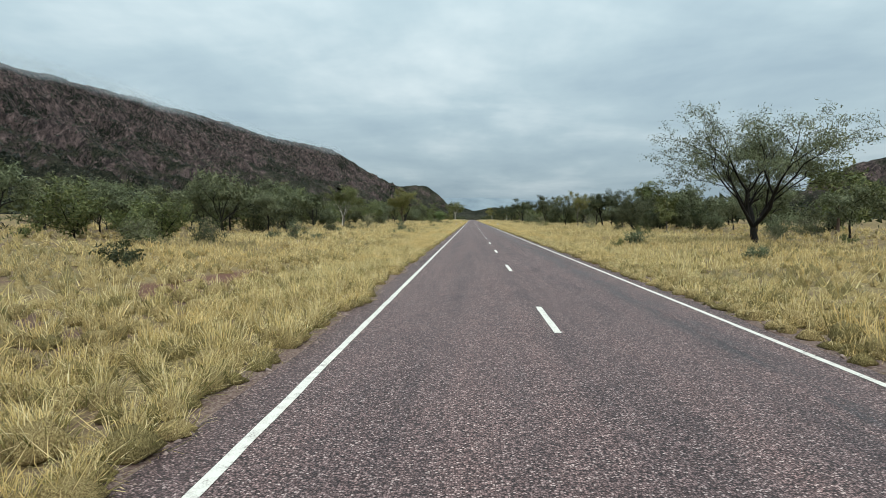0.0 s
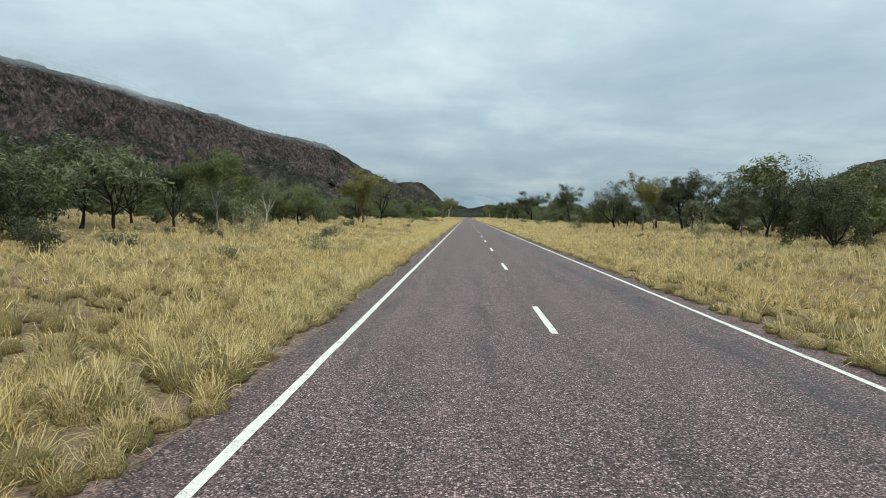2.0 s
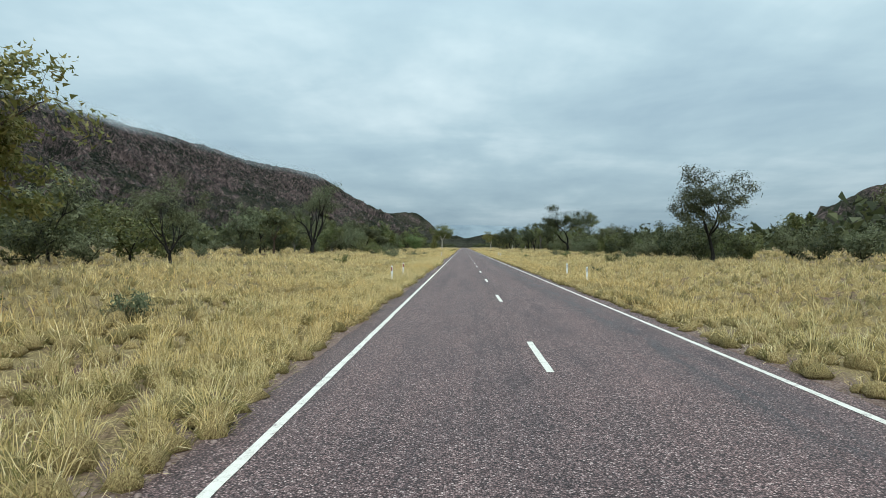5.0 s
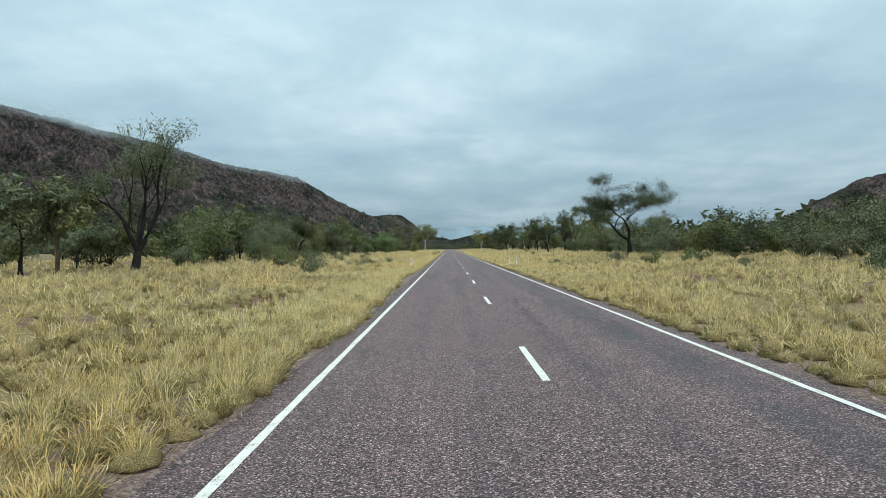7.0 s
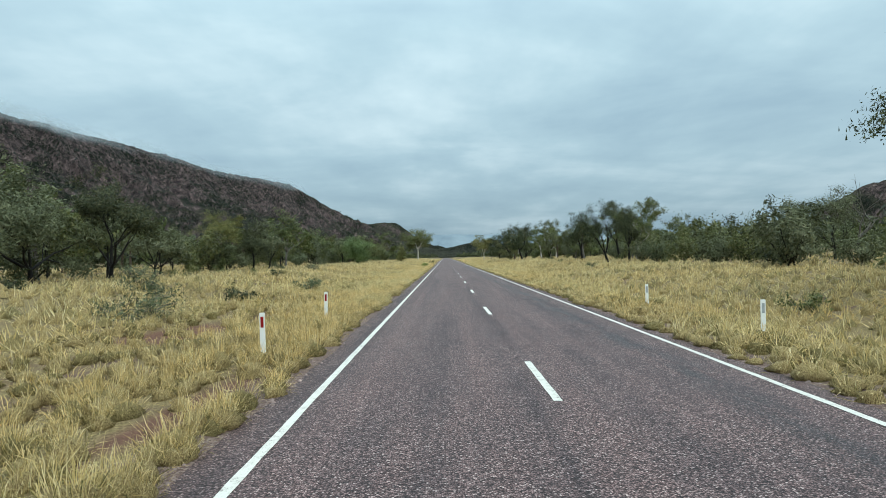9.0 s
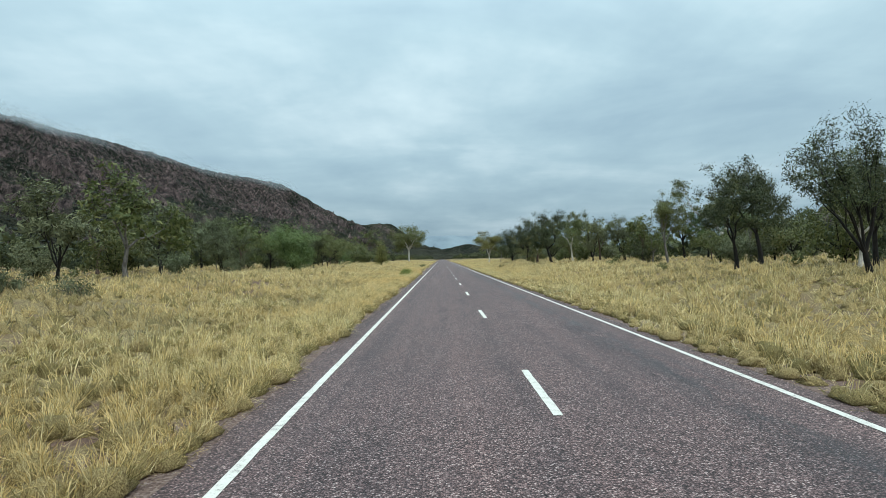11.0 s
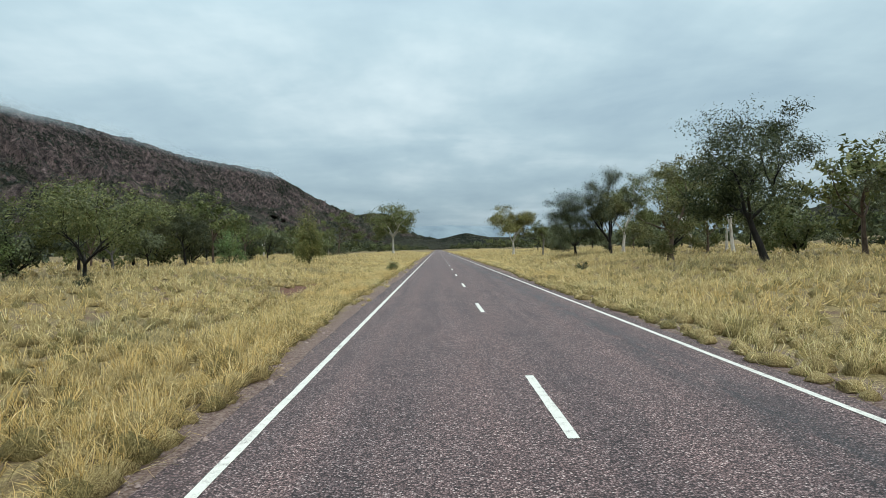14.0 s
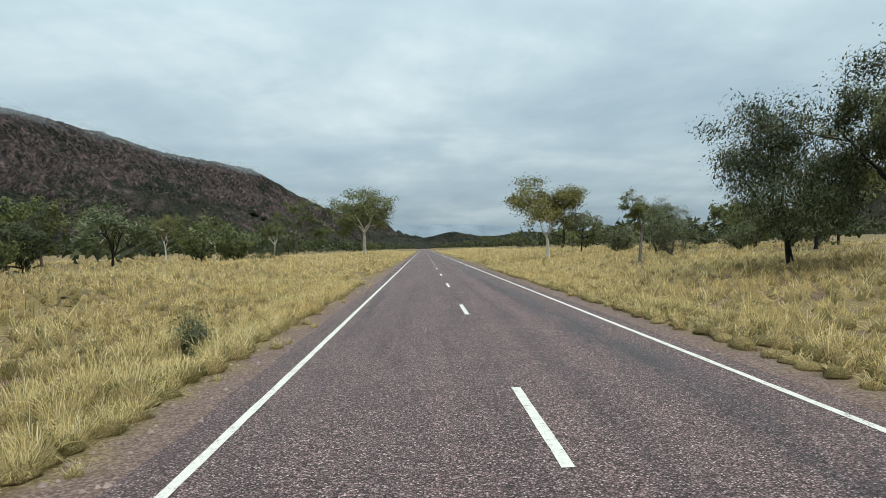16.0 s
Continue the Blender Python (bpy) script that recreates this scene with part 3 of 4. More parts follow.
class Tree:
    """Grows a branching skeleton, then skins it with tapered tubes and hangs leaves on the twigs."""

    def __init__(self, seed):
        self.r = np.random.RandomState(seed)
        self.segs, self.tips = [], []

    def limb(self, p, d, length, rad, level, spec):
        r, last = self.r, spec["levels"]
        n = 5 if level == 0 else 4 if level == 1 else 3 if level == 2 else 2 if level < last else 1
        pts, rads = [p.copy()], [rad]
        d = d / np.linalg.norm(d)
        end = rad * spec.get("taper", 0.66)
        for k in range(n):
            d = d + r.normal(0, spec.get("bend", 0.16), 3) * (0.45 if level == 0 else 1) + np.array([0, 0, spec.get("lift", 0.08)])
            d /= np.linalg.norm(d)
            p = p + d * length / n
            pts.append(p.copy())
            rads.append(rad + (end - rad) * (k + 1) / n)
        pts = np.array(pts)
        self.segs.append((pts, np.array(rads), level))
        if level >= spec.get("leafy", last - 1):
            self.tips.append((pts[0], pts[-1]))
        if level >= last:
            return
        kids = spec["kids"][min(level, len(spec["kids"]) - 1)]
        kids = max(1, int(round(kids + r.uniform(-0.6, 0.6))))
        spin = r.uniform(0, 6.28)
        for k in range(kids):
            a, b = perp(d)
            ang = radians(spec["spread"][min(level, len(spec["spread"]) - 1)]) * r.uniform(0.55, 1.25)
            if level == 0 and k == 0 and spec.get("leader", False):
                ang *= 0.25
            ph = spin + k * 6.283 / kids + r.uniform(-0.5, 0.5)
            nd = d * math.cos(ang) + (a * math.cos(ph) + b * math.sin(ph)) * math.sin(ang)
            at = 1.0 if (k == 0 or level == 0 and spec.get("fork", True)) else r.uniform(0.4, 1.0)
            q = np.array([np.interp(at * n, range(n + 1), pts[:, i]) for i in range(3)])
            self.limb(q, nd, length * (spec["first"] if level == 0 else spec["shrink"]) * r.uniform(0.75, 1.2), end * r.uniform(0.6, 0.85), level + 1, spec)

    def fit(self, height, width, lean=(0, 0)):
        allp = np.concatenate([s[0] for s in self.segs])
        top = np.percentile(allp[:, 2], 99.5)
        wide = (np.percentile(allp[:, 0], 99) - np.percentile(allp[:, 0], 1) + np.percentile(allp[:, 1], 99) - np.percentile(allp[:, 1], 1)) / 2
        k = np.array([width / max(wide, 0.1), width / max(wide, 0.1), height / top]) * 0.95
        mid = (allp[:, :2].max(0) + allp[:, :2].min(0)) / 2

        def go(p):
            p = p * k
            t = (p[..., 2:3] / height).clip(0, 1)
            p[..., :2] += (np.array(lean) - mid * k[:2] * 0.6) * t
            return p
        self.segs = [(go(s[0]), s[1], s[2]) for s in self.segs]
        self.tips = [(go(t[0]), go(t[1])) for t in self.tips]

    def wood(self, name, mat, radius, power=1.0, most=9):
        verts, faces, base = [], [], 0
        top = max(s[1].max() for s in self.segs)
        for pts, rads, level in self.segs:
            if level > most:
                continue
            m = 8 if level == 0 else 6 if level == 1 else 4 if level == 2 else 3
            rad = np.maximum((rads / top) ** power * radius, 0.008)
            if level == 0:
                rad = rad * np.concatenate([[1.35], np.ones(len(rad) - 1)])
            for k, p in enumerate(pts):
                d = pts[min(k + 1, len(pts) - 1)] - pts[max(k - 1, 0)]
                a, b = perp(d / (np.linalg.norm(d) + 1e-9))
                an = np.arange(m) * 6.2832 / m
                verts.append(p + rad[k] * (np.cos(an)[:, None] * a + np.sin(an)[:, None] * b))
            i = base + np.arange(len(pts) * m).reshape(len(pts), m)
            j = np.roll(i, -1, 1)
            faces.append(np.stack([i[:-1], j[:-1], j[1:], i[1:]], -1).reshape(-1, 4))
            base += len(pts) * m
        return mesh_of(name, np.concatenate(verts), np.concatenate(faces), mat, True)

    def leaves(self, name, mat, count, size, clump, droop=0.0, narrow=0.42):
        """Leaves in pads round the outer twigs, facing out and up; some twigs carry more than others."""
        r = self.r
        a = np.array([t[0] for t in self.tips])
        z = np.array([t[1] for t in self.tips])
        wt_ = r.uniform(0.15, 1.0, len(a)) ** 1.5
        pick = r.choice(len(a), count, p=wt_ / wt_.sum())
        core = r.rand(count, 1) < 0.22
        f = np.where(core, r.uniform(0.0, 0.7, (count, 1)), r.uniform(0.3, 1.05, (count, 1)))
        c = a[pick] * (1 - f) + z[pick] * f + np.clip(r.normal(0, 0.62, (count, 3)), -1.4, 1.4) * clump * np.array([1, 1, 0.62])
        c[:, 2] -= np.abs(r.normal(0, 1, count)).clip(0, 1.8) * droop
        c[:, 2] = np.maximum(c[:, 2], 0.10)
        o = c - np.array([c[:, 0].mean(), c[:, 1].mean(), np.percentile(c[:, 2], 35)])
        o /= np.linalg.norm(o, axis=1)[:, None] + 1e-9
        nor = 0.55 * o + np.array([0, 0, 0.45]) + r.normal(0, 0.50, (count, 3))
        d = r.normal(0, 1, (count, 3))
        d[:, 2] -= 0.5 + 1.5 * (droop > 0)
        s = np.cross(nor, d)
        s /= np.linalg.norm(s, axis=1)[:, None] + 1e-9
        d = np.cross(s, nor)
        d /= np.linalg.norm(d, axis=1)[:, None] + 1e-9
        ln = size * r.uniform(0.6, 1.4, count)[:, None] * np.where(core, 1.5, 1.0)
        v = np.stack([c - d * ln * 0.5, c + s * ln * narrow * 0.5 + d * ln * 0.3, c - s * ln * narrow * 0.5 + d * ln * 0.45], 1)
        return mesh_of(name, v, np.arange(count * 3).reshape(-1, 3), mat)


SPEC = {
    "mulga": dict(first=2.0, leader=True, leafy=3, levels=5, kids=(5, 3, 2.6, 2.3, 2.2), spread=(46, 32, 32, 36, 40), shrink=0.72, bend=0.14, lift=0.06, stem=0.20),
    "vase": dict(first=2.0, levels=5, kids=(4, 2.4, 2.4, 2.3, 2.2), spread=(28, 26, 30, 34, 40), shrink=0.74, bend=0.13, lift=0.09, stem=0.20),
    "corkwood": dict(leader=True, first=1.5, leafy=3, levels=5, kids=(2, 2.5, 2.5, 2.3, 2.2), spread=(36, 32, 38, 42, 45), shrink=0.74, bend=0.20, lift=0.07, stem=0.24),
    "gum": dict(first=1.0, leafy=2, levels=5, kids=(3, 2.6, 2.4, 2.3, 2.2), spread=(30, 36, 40, 42, 45), shrink=0.70, bend=0.18, lift=0.08, stem=0.27),
    "tree": dict(first=0.95, leader=True, leafy=2, levels=5, kids=(4, 2.8, 2.5, 2.2, 2.1), spread=(42, 38, 40, 42, 45), shrink=0.70, bend=0.17, lift=0.05, stem=0.24),
    "slim": dict(first=0.6, levels=4, kids=(5, 3, 2.4, 2.2), spread=(26, 34, 38, 42), shrink=0.56, bend=0.12, lift=0.10, stem=0.55, fork=False),
    "bush": dict(first=6.0, leader=True, leafy=1, levels=4, kids=(7, 3, 2.5, 2.2), spread=(58, 38, 40, 44), shrink=0.80, bend=0.18, lift=0.04, stem=0.05),
    "dome": dict(first=2.4, leader=True, leafy=4, levels=5, kids=(7, 3.2, 2.7, 2.4, 2.3), spread=(50, 28, 32, 36, 42), shrink=0.74, bend=0.12, lift=0.06, stem=0.17),
    "dead": dict(first=1.2, levels=4, kids=(3.4, 2.6, 2.4, 2.0), spread=(34, 36, 40, 44), shrink=0.68, bend=0.24, lift=0.05, stem=0.26),
}


def plant(name, kind, x, y, height, width, leaf, wood, seed, label, category="tree", density=1.0, size=0.13, narrow=0.0, lean=(0, 0), radius=None, droop=0.0, clump=None, group="", simple=0, cap=14000, tries=3, exact=None):
    spec = dict(SPEC[kind])
    spec["levels"] -= simple
    best = None
    for k in range(1 if exact is not None else tries):
        t = Tree(seed * 37 + k if exact is None else exact)
        t.limb(np.zeros(3), np.array([0.0, 0, 1]), spec["stem"] * 10, 1.0, 0, spec)
        ends = np.array([q[1] for q in t.tips])
        # how evenly the twigs fill a dome, seen from two sides
        score = 0.0
        z = ends[:, 2] / ends[:, 2].max()
        for ax in (0, 1):
            h = ends[:, ax] / (np.abs(ends[:, ax]).mean() * 2.2)
            cell = set(zip(np.floor(h * 5).astype(int), np.floor(z * 7).astype(int)))
            score += len([c for c in cell if -5 <= c[0] < 5]) - 1.5 * len([c for c in cell if not -5 <= c[0] < 5]) - 6 * abs(h.mean())
        if best is None or score > best[0]:
            best = (score, t)
    t = best[1]
    t.fit(height * 0.95, width * 0.90, lean)
    root = new(name)
    root.empty_display_size = 0.3
    root.matrix_basis = pose(x, y, float(ground_z(x, y)) - 0.08)
    child("trunk", t.wood("trunk", wood, radius or 0.021 * height, most=9 if leaf is None or kind == "dome" or density < 0.7 else spec["levels"] - 1), root)
    if leaf is not None:
        fine = leaf in (LEAF_GREY, LEAF_DARK)
        nar = narrow or (0.28 if fine else 0.45)
        size *= 1.2 if fine and not narrow else 1.0
        cl = clump or 0.16 + 0.036 * width
        area = 1.75 * density * width * height * 0.62
        count = int(area / (0.45 * nar * size * size))
        if count > cap:
            size *= (count / cap) ** 0.5
            count = cap
        child("crown", t.leaves("crown", leaf, max(count, 150), size, cl, droop, nar), root)
    return tagged(root, label, category, group)


MULGA = "dark-trunked mulga tree with a sparse grey-green crown in dry grass"
ROUND = "leafy olive-green tree with a dark trunk standing in dry grass"
GHOST = "white-trunked ghost gum with an airy olive-green crown in grass"
SHRUB = "dense grey-green desert shrub growing among dry grass"
BARE = "bare dark dead tree with forked branches among scrub"
# kind, x, y, height, width, leaf, bark, label, extras
TREES = [
    ("dome", 22.3, 54.0, 12.3, 18.5, LEAF_GREY, BARK_DARK, "large spreading mulga with black forked trunk and thin grey-green crown", dict(density=0.72, size=0.11, radius=0.36, narrow=0.28, clump=0.52, cap=34000, exact=8, lean=(-1.3, 0))),
    ("bush", 21.5, 89.0, 6.2, 6.0, LEAF_DARK, BARK_DARK, "bushy dark olive mulga with twiggy dead tips in grass", dict(density=1.1)),
    ("mulga", 27.4, 110.0, 7.6, 6.4, LEAF_DARK, BARK_DARK, "half-dead dark mulga with bare upper twigs", dict(density=0.5)),
    ("slim", 24.9, 109.6, 4.4, 2.6, LEAF_GREY, BARK_GREY, MULGA, {}),
    ("tree", 24.8, 125.5, 8.2, 6.0, LEAF_DARK, BARK_DARK, "tall dark green rounded tree above pale scrub", dict(density=1.2)),
    ("gum", 19.7, 124.4, 7.9, 4.8, LEAF_YELLOW, BARK_GREY, "slender grey-trunked gum with yellowish green leaves", dict(density=0.8, radius=0.10)),
    ("vase", 22.4, 129.0, 5.4, 4.2, LEAF_GREY, BARK_GREY, "wispy grey acacia with many thin upright stems", dict(density=0.6)),
    ("tree", 31.5, 137.0, 8.5, 6.5, LEAF_DARK, BARK_DARK, ROUND, {}),
    ("mulga", 19.3, 136.5, 7.8, 7.6, LEAF_DARK, BARK_DARK, "dark drooping acacia with a black trunk in open grass", dict(density=0.95, droop=0.5, exact=30)),
    ("tree", 24.5, 146.0, 4.2, 3.2, LEAF_DARK, BARK_DARK, ROUND, {}),
    ("tree", 19.2, 173.5, 8.9, 8.0, LEAF_DARK, BARK_DARK, "dark open-crowned bloodwood with forked trunk beside scrub", dict(density=0.8, exact=70)),
    ("corkwood", 18.3, 238.2, 10.0, 10.2, LEAF_DARK, BARK_DARK, "gnarled old corkwood with black forked trunk and tufted grey-green foliage", dict(density=0.9, radius=0.30, clump=0.60, size=0.115, narrow=0.38, cap=24000, exact=78)),
    ("dead", 36.0, 275.0, 8.0, 6.0, None, BARK_GREY, "bare grey dead tree rising out of green scrub", {}),
    ("tree", 18.8, 310.3, 8.0, 5.0, LEAF_DARK, BARK_DARK, ROUND, {}),
    ("vase", 19.4, 298.0, 8.6, 6.2, LEAF_DARK, BARK_DARK, "leaning dark acacia with bare dead top branches", dict(density=0.5, lean=(-2.2, 0))),
    ("tree", 23.9, 304.0, 8.6, 4.6, LEAF_DARK, BARK_DARK, ROUND, {}),
    ("gum", 26.5, 309.0, 8.9, 6.6, LEAF_GUM, BARK_WHITE, GHOST, dict(density=0.8)),
    ("gum", 29.4, 298.3, 6.6, 3.8, LEAF_GUM, BARK_GREY, "slender grey-trunked gum above low green scrub", {}),
    ("gum", 40.0, 291.0, 7.6, 4.6, LEAF_GREY, BARK_GREY, "open gum with tufted grey-green leaves above scrub", {}),
    ("vase", 35.0, 277.0, 7.6, 6.6, LEAF_GREY, BARK_DARK, "twiggy mulga with bare upper branches above scrub", dict(density=0.5)),
    ("tree", 28.8, 326.0, 11.5, 7.6, LEAF_DARK, BARK_DARK, "tall dark acacia with a ragged crown and black trunk", dict(density=0.9, droop=0.4)),
    ("gum", 27.0, 345.0, 9.8, 6.0, LEAF_GUM, BARK_GREY, "grey-trunked bloodwood with an olive crown in open grass", {}),
    ("slim", 25.5, 346.0, 4.6, 2.2, LEAF_GUM, BARK_GREY, "thin young gum with few leaves in grass", dict(density=0.7)),
    ("slim", 36.0, 342.0, 7.4, 2.9, LEAF_BRIGHT, BARK_GREY, "slender young gum with fresh green leaves", {}),
    ("gum", 48.6, 376.0, 16.4, 14.5, LEAF_GUM, BARK_WHITE, "tall ghost gum with a forked white trunk", dict(density=0.8, radius=0.42, size=0.20)),
    ("vase", 25.1, 374.7, 8.2, 4.8, LEAF_GREY, BARK_DARK, "open grey-leaved acacia with thin dark limbs", dict(density=0.7)),
    ("vase", 32.4, 380.0, 9.2, 6.4, LEAF_GREY, BARK_DARK, "leaning dark-trunked acacia with thin grey crown", dict(density=0.6, lean=(-2.6, 0), radius=0.24)),
    ("dead", 44.4, 383.0, 12.6, 8.5, None, BARK_DARK, BARE, {}),
    ("tree", 48.0, 381.0, 10.0, 7.0, LEAF_BRIGHT, BARK_DARK, ROUND, {}),
    ("tree", 18.7, 379.0, 10.4, 9.6, LEAF_DARK, BARK_DARK, "large dark rounded tree leaning over the grass", dict(density=1.1, narrow=0.34, radius=0.25, size=0.12, clump=0.62, cap=22000, exact=161, lean=(-1.8, 0))),
    ("gum", 22.6, 420.0, 11.0, 7.4, LEAF_GUM, BARK_WHITE, GHOST, {}),
    ("corkwood", 18.3, 393.0, 9.8, 10.4, LEAF_OLIVE, BARK_BROWN, "broad olive bloodwood with twisting brown limbs in grass", dict(density=0.75, radius=0.30, size=0.11, cap=14000, clump=0.42, seed=81, tries=14)),
    ("gum", 27.0, 400.0, 10.0, 8.0, LEAF_GUM, BARK_WHITE, GHOST, {}),
    ("vase", 23.0, 405.0, 8.8, 8.0, LEAF_GUM, BARK_DARK, "olive bloodwood with a black forked trunk in grass", dict(density=0.5, radius=0.26, size=0.12)),
    ("gum", 31.6, 411.0, 8.6, 6.0, LEAF_GUM, BARK_WHITE, GHOST, {}),
    ("mulga", 16.4, 419.5, 9.2, 8.2, LEAF_DARK, BARK_DARK, "dense dark acacia with several black stems", dict(density=1.3, narrow=0.34, size=0.115, clump=0.62, cap=24000, droop=0.25, exact=35)),
    ("vase", 19.5, 415.0, 11.0, 8.6, LEAF_DARK, BARK_DARK, "tall dark acacia with a fine drooping crown", dict(density=1.1, narrow=0.34, radius=0.26, size=0.115, clump=0.62, cap=24000, droop=0.25, tries=8)),
    ("gum", 38.0, 436.0, 15.0, 13.0, LEAF_GUM, BARK_WHITE, "large ghost gum with a leaning white trunk", dict(density=0.75, radius=0.30, lean=(-3.0, 0))),
    ("slim", 15.0, 436.0, 6.2, 2.5, LEAF_GUM, BARK_GREY, "slender pale gum with a small tufted crown", {}),
    ("bush", 19.0, 440.0, 4.6, 4.4, LEAF_GREY, BARK_GREY, SHRUB, {}),
    ("tree", 20.3, 446.0, 6.0, 5.0, LEAF_GREY, BARK_DARK, MULGA, {}),
    ("gum", 14.2, 466.0, 11.4, 9.4, LEAF_YELLOW, BARK_WHITE, "white-stemmed ghost gum with yellow-green crown beside the road", dict(density=1.7, radius=0.26, size=0.15, clump=0.75, cap=16000, exact=4)),
    ("dead", 33.0, 540.0, 12.5, 12.0, None, BARK_DARK, BARE, dict(seed=12, radius=0.34)),
    # the other verge
    ("slim", -21.2, 66.3, 3.4, 2.8, LEAF_DARK, BARK_DARK, MULGA, {}),
    ("tree", -24.5, 70.5, 5.2, 4.2, LEAF_GREY, BARK_DARK, MULGA, {}),
    ("vase", -28.5, 105.5, 6.8, 5.2, LEAF_DARK, BARK_DARK, MULGA, {}),
    ("gum", -22.0, 99.4, 7.6, 5.4, LEAF_GUM, BARK_GREY, "slender gum with greyish trunk and full olive crown", dict(density=1.2, radius=0.11)),
    ("tree", -21.5, 122.0, 5.6, 5.2, LEAF_GUM, BARK_DARK, ROUND, {}),
    ("bush", -20.8, 129.4, 4.6, 4.4, LEAF_GREY, BARK_DARK, "rounded dense grey-green acacia bush in grass", {}),
    ("gum", -30.0, 136.0, 7.0, 5.5, LEAF_GREY, BARK_WHITE, "small pale-limbed gum standing behind an acacia", dict(density=0.6)),
    ("gum", -17.0, 141.5, 9.0, 7.4, LEAF_YELLOW, BARK_BROWN, "olive-yellow bloodwood with a reddish trunk in open grass", dict(density=1.7, size=0.15, cap=12000, clump=0.5, seed=15, exact=122)),
    ("vase", -22.0, 165.0, 7.4, 5.6, LEAF_GREY, BARK_DARK, "dark forked acacia with a sparse crown", dict(density=0.6)),
    ("vase", -25.0, 217.0, 12.6, 9.6, LEAF_GREY, BARK_DARK, "leaning near-bare tree with fan of black branches", dict(density=0.5, size=0.11, lean=(0.8, 0), radius=0.40, seed=23)),
    ("bush", -23.0, 243.0, 4.8, 4.6, LEAF_GREY, BARK_DARK, SHRUB, {}),
    ("mulga", -24.5, 254.0, 7.8, 8.6, LEAF_GREY, BARK_DARK, "rounded mulga with black trunk and full grey-green crown", dict(density=1.3, lean=(-1.0, 0))),
    ("vase", -23.7, 260.7, 8.2, 6.8, LEAF_DARK, BARK_DARK, "tall upright acacia with dark stems and dense crown", dict(density=1.1)),
    ("tree", -30.3, 296.0, 8.6, 6.0, LEAF_YELLOW, BARK_BROWN, "crooked-trunked tree with a yellow-green top", dict(density=0.9, lean=(1.2, 0))),
    ("tree", -25.1, 295.0, 6.7, 5.4, LEAF_DARK, BARK_DARK, ROUND, {}),
    ("tree", -30.4, 349.0, 7.2, 6.4, LEAF_DARK, BARK_DARK, ROUND, {}),
    ("bush", -18.7, 340.0, 6.6, 5.8, LEAF_BRIGHT, BARK_DARK, "dense rounded fresh-green bush with foliage to the ground", dict(density=2.6, cap=22000, clump=0.7)),
    ("bush", -28.0, 343.0, 7.6, 6.4, LEAF_GREY, BARK_DARK, MULGA, {}),
    ("slim", -22.4, 343.6, 4.6, 2.6, LEAF_GUM, BARK_DARK, "small tree with thin twin trunks", {}),
    ("vase", -37.8, 348.0, 8.4, 6.4, LEAF_GREY, BARK_DARK, MULGA, {}),
    ("vase", -20.3, 359.3, 5.4, 3.8, LEAF_DARK, BARK_DARK, MULGA, dict(density=1.2)),
    ("mulga", -21.7, 377.3, 6.4, 9.4, LEAF_GUM, BARK_DARK, "broad low olive tree with a twisted dark trunk", dict(density=1.0, exact=36)),
    ("bush", -27.0, 376.0, 4.2, 3.8, LEAF_BRIGHT, BARK_DARK, SHRUB, {}),
    ("bush", -23.3, 407.0, 4.4, 4.0, LEAF_BRIGHT, BARK_DARK, "rounded light green bush at the edge of scrub", {}),
    ("tree", -28.5, 408.0, 7.4, 5.6, LEAF_DARK, BARK_DARK, ROUND, dict(density=1.2)),
    ("bush", -14.9, 406.7, 6.6, 3.0, LEAF_YELLOW, BARK_DARK, "narrow yellowish tree with dense upright crown", dict(density=2.0, size=0.12, clump=0.45)),
    ("tree", -15.8, 543.0, 18.0, 18.5, LEAF_GUM, BARK_WHITE, "big ghost gum with white trunk and clumped green crown", dict(density=1.5, size=0.24, radius=0.46, cap=16000, clump=1.25, exact=45)),
    ("tree", -38.0, 570.0, 17.5, 17.0, LEAF_GUM, BARK_BROWN, ROUND, dict(size=0.36)),
    ("gum", -34.4, 528.0, 9.0, 5.0, LEAF_GUM, BARK_WHITE, GHOST, {}),
    ("gum", -40.0, 506.0, 9.0, 6.0, LEAF_GUM, BARK_WHITE, GHOST, {}),
    ("gum", -45.0, 496.0, 8.5, 6.5, LEAF_YELLOW, BARK_WHITE, GHOST, {}),
    ("gum", -53.0, 490.0, 9.0, 7.5, LEAF_GUM, BARK_WHITE, GHOST, {}),
]
SEEDS = 100
for kind, x, y, hgt, wid, leaf, wood, label, extra in TREES:
    SEEDS += 1
    extra = dict(dict(seed=SEEDS), **extra)
    plant("shrub" if kind == "bush" and hgt < 5 else "tree", kind, x, y, hgt, wid, leaf, wood, label=label, category="shrub" if kind == "bush" and hgt < 5 else "tree", **extra)

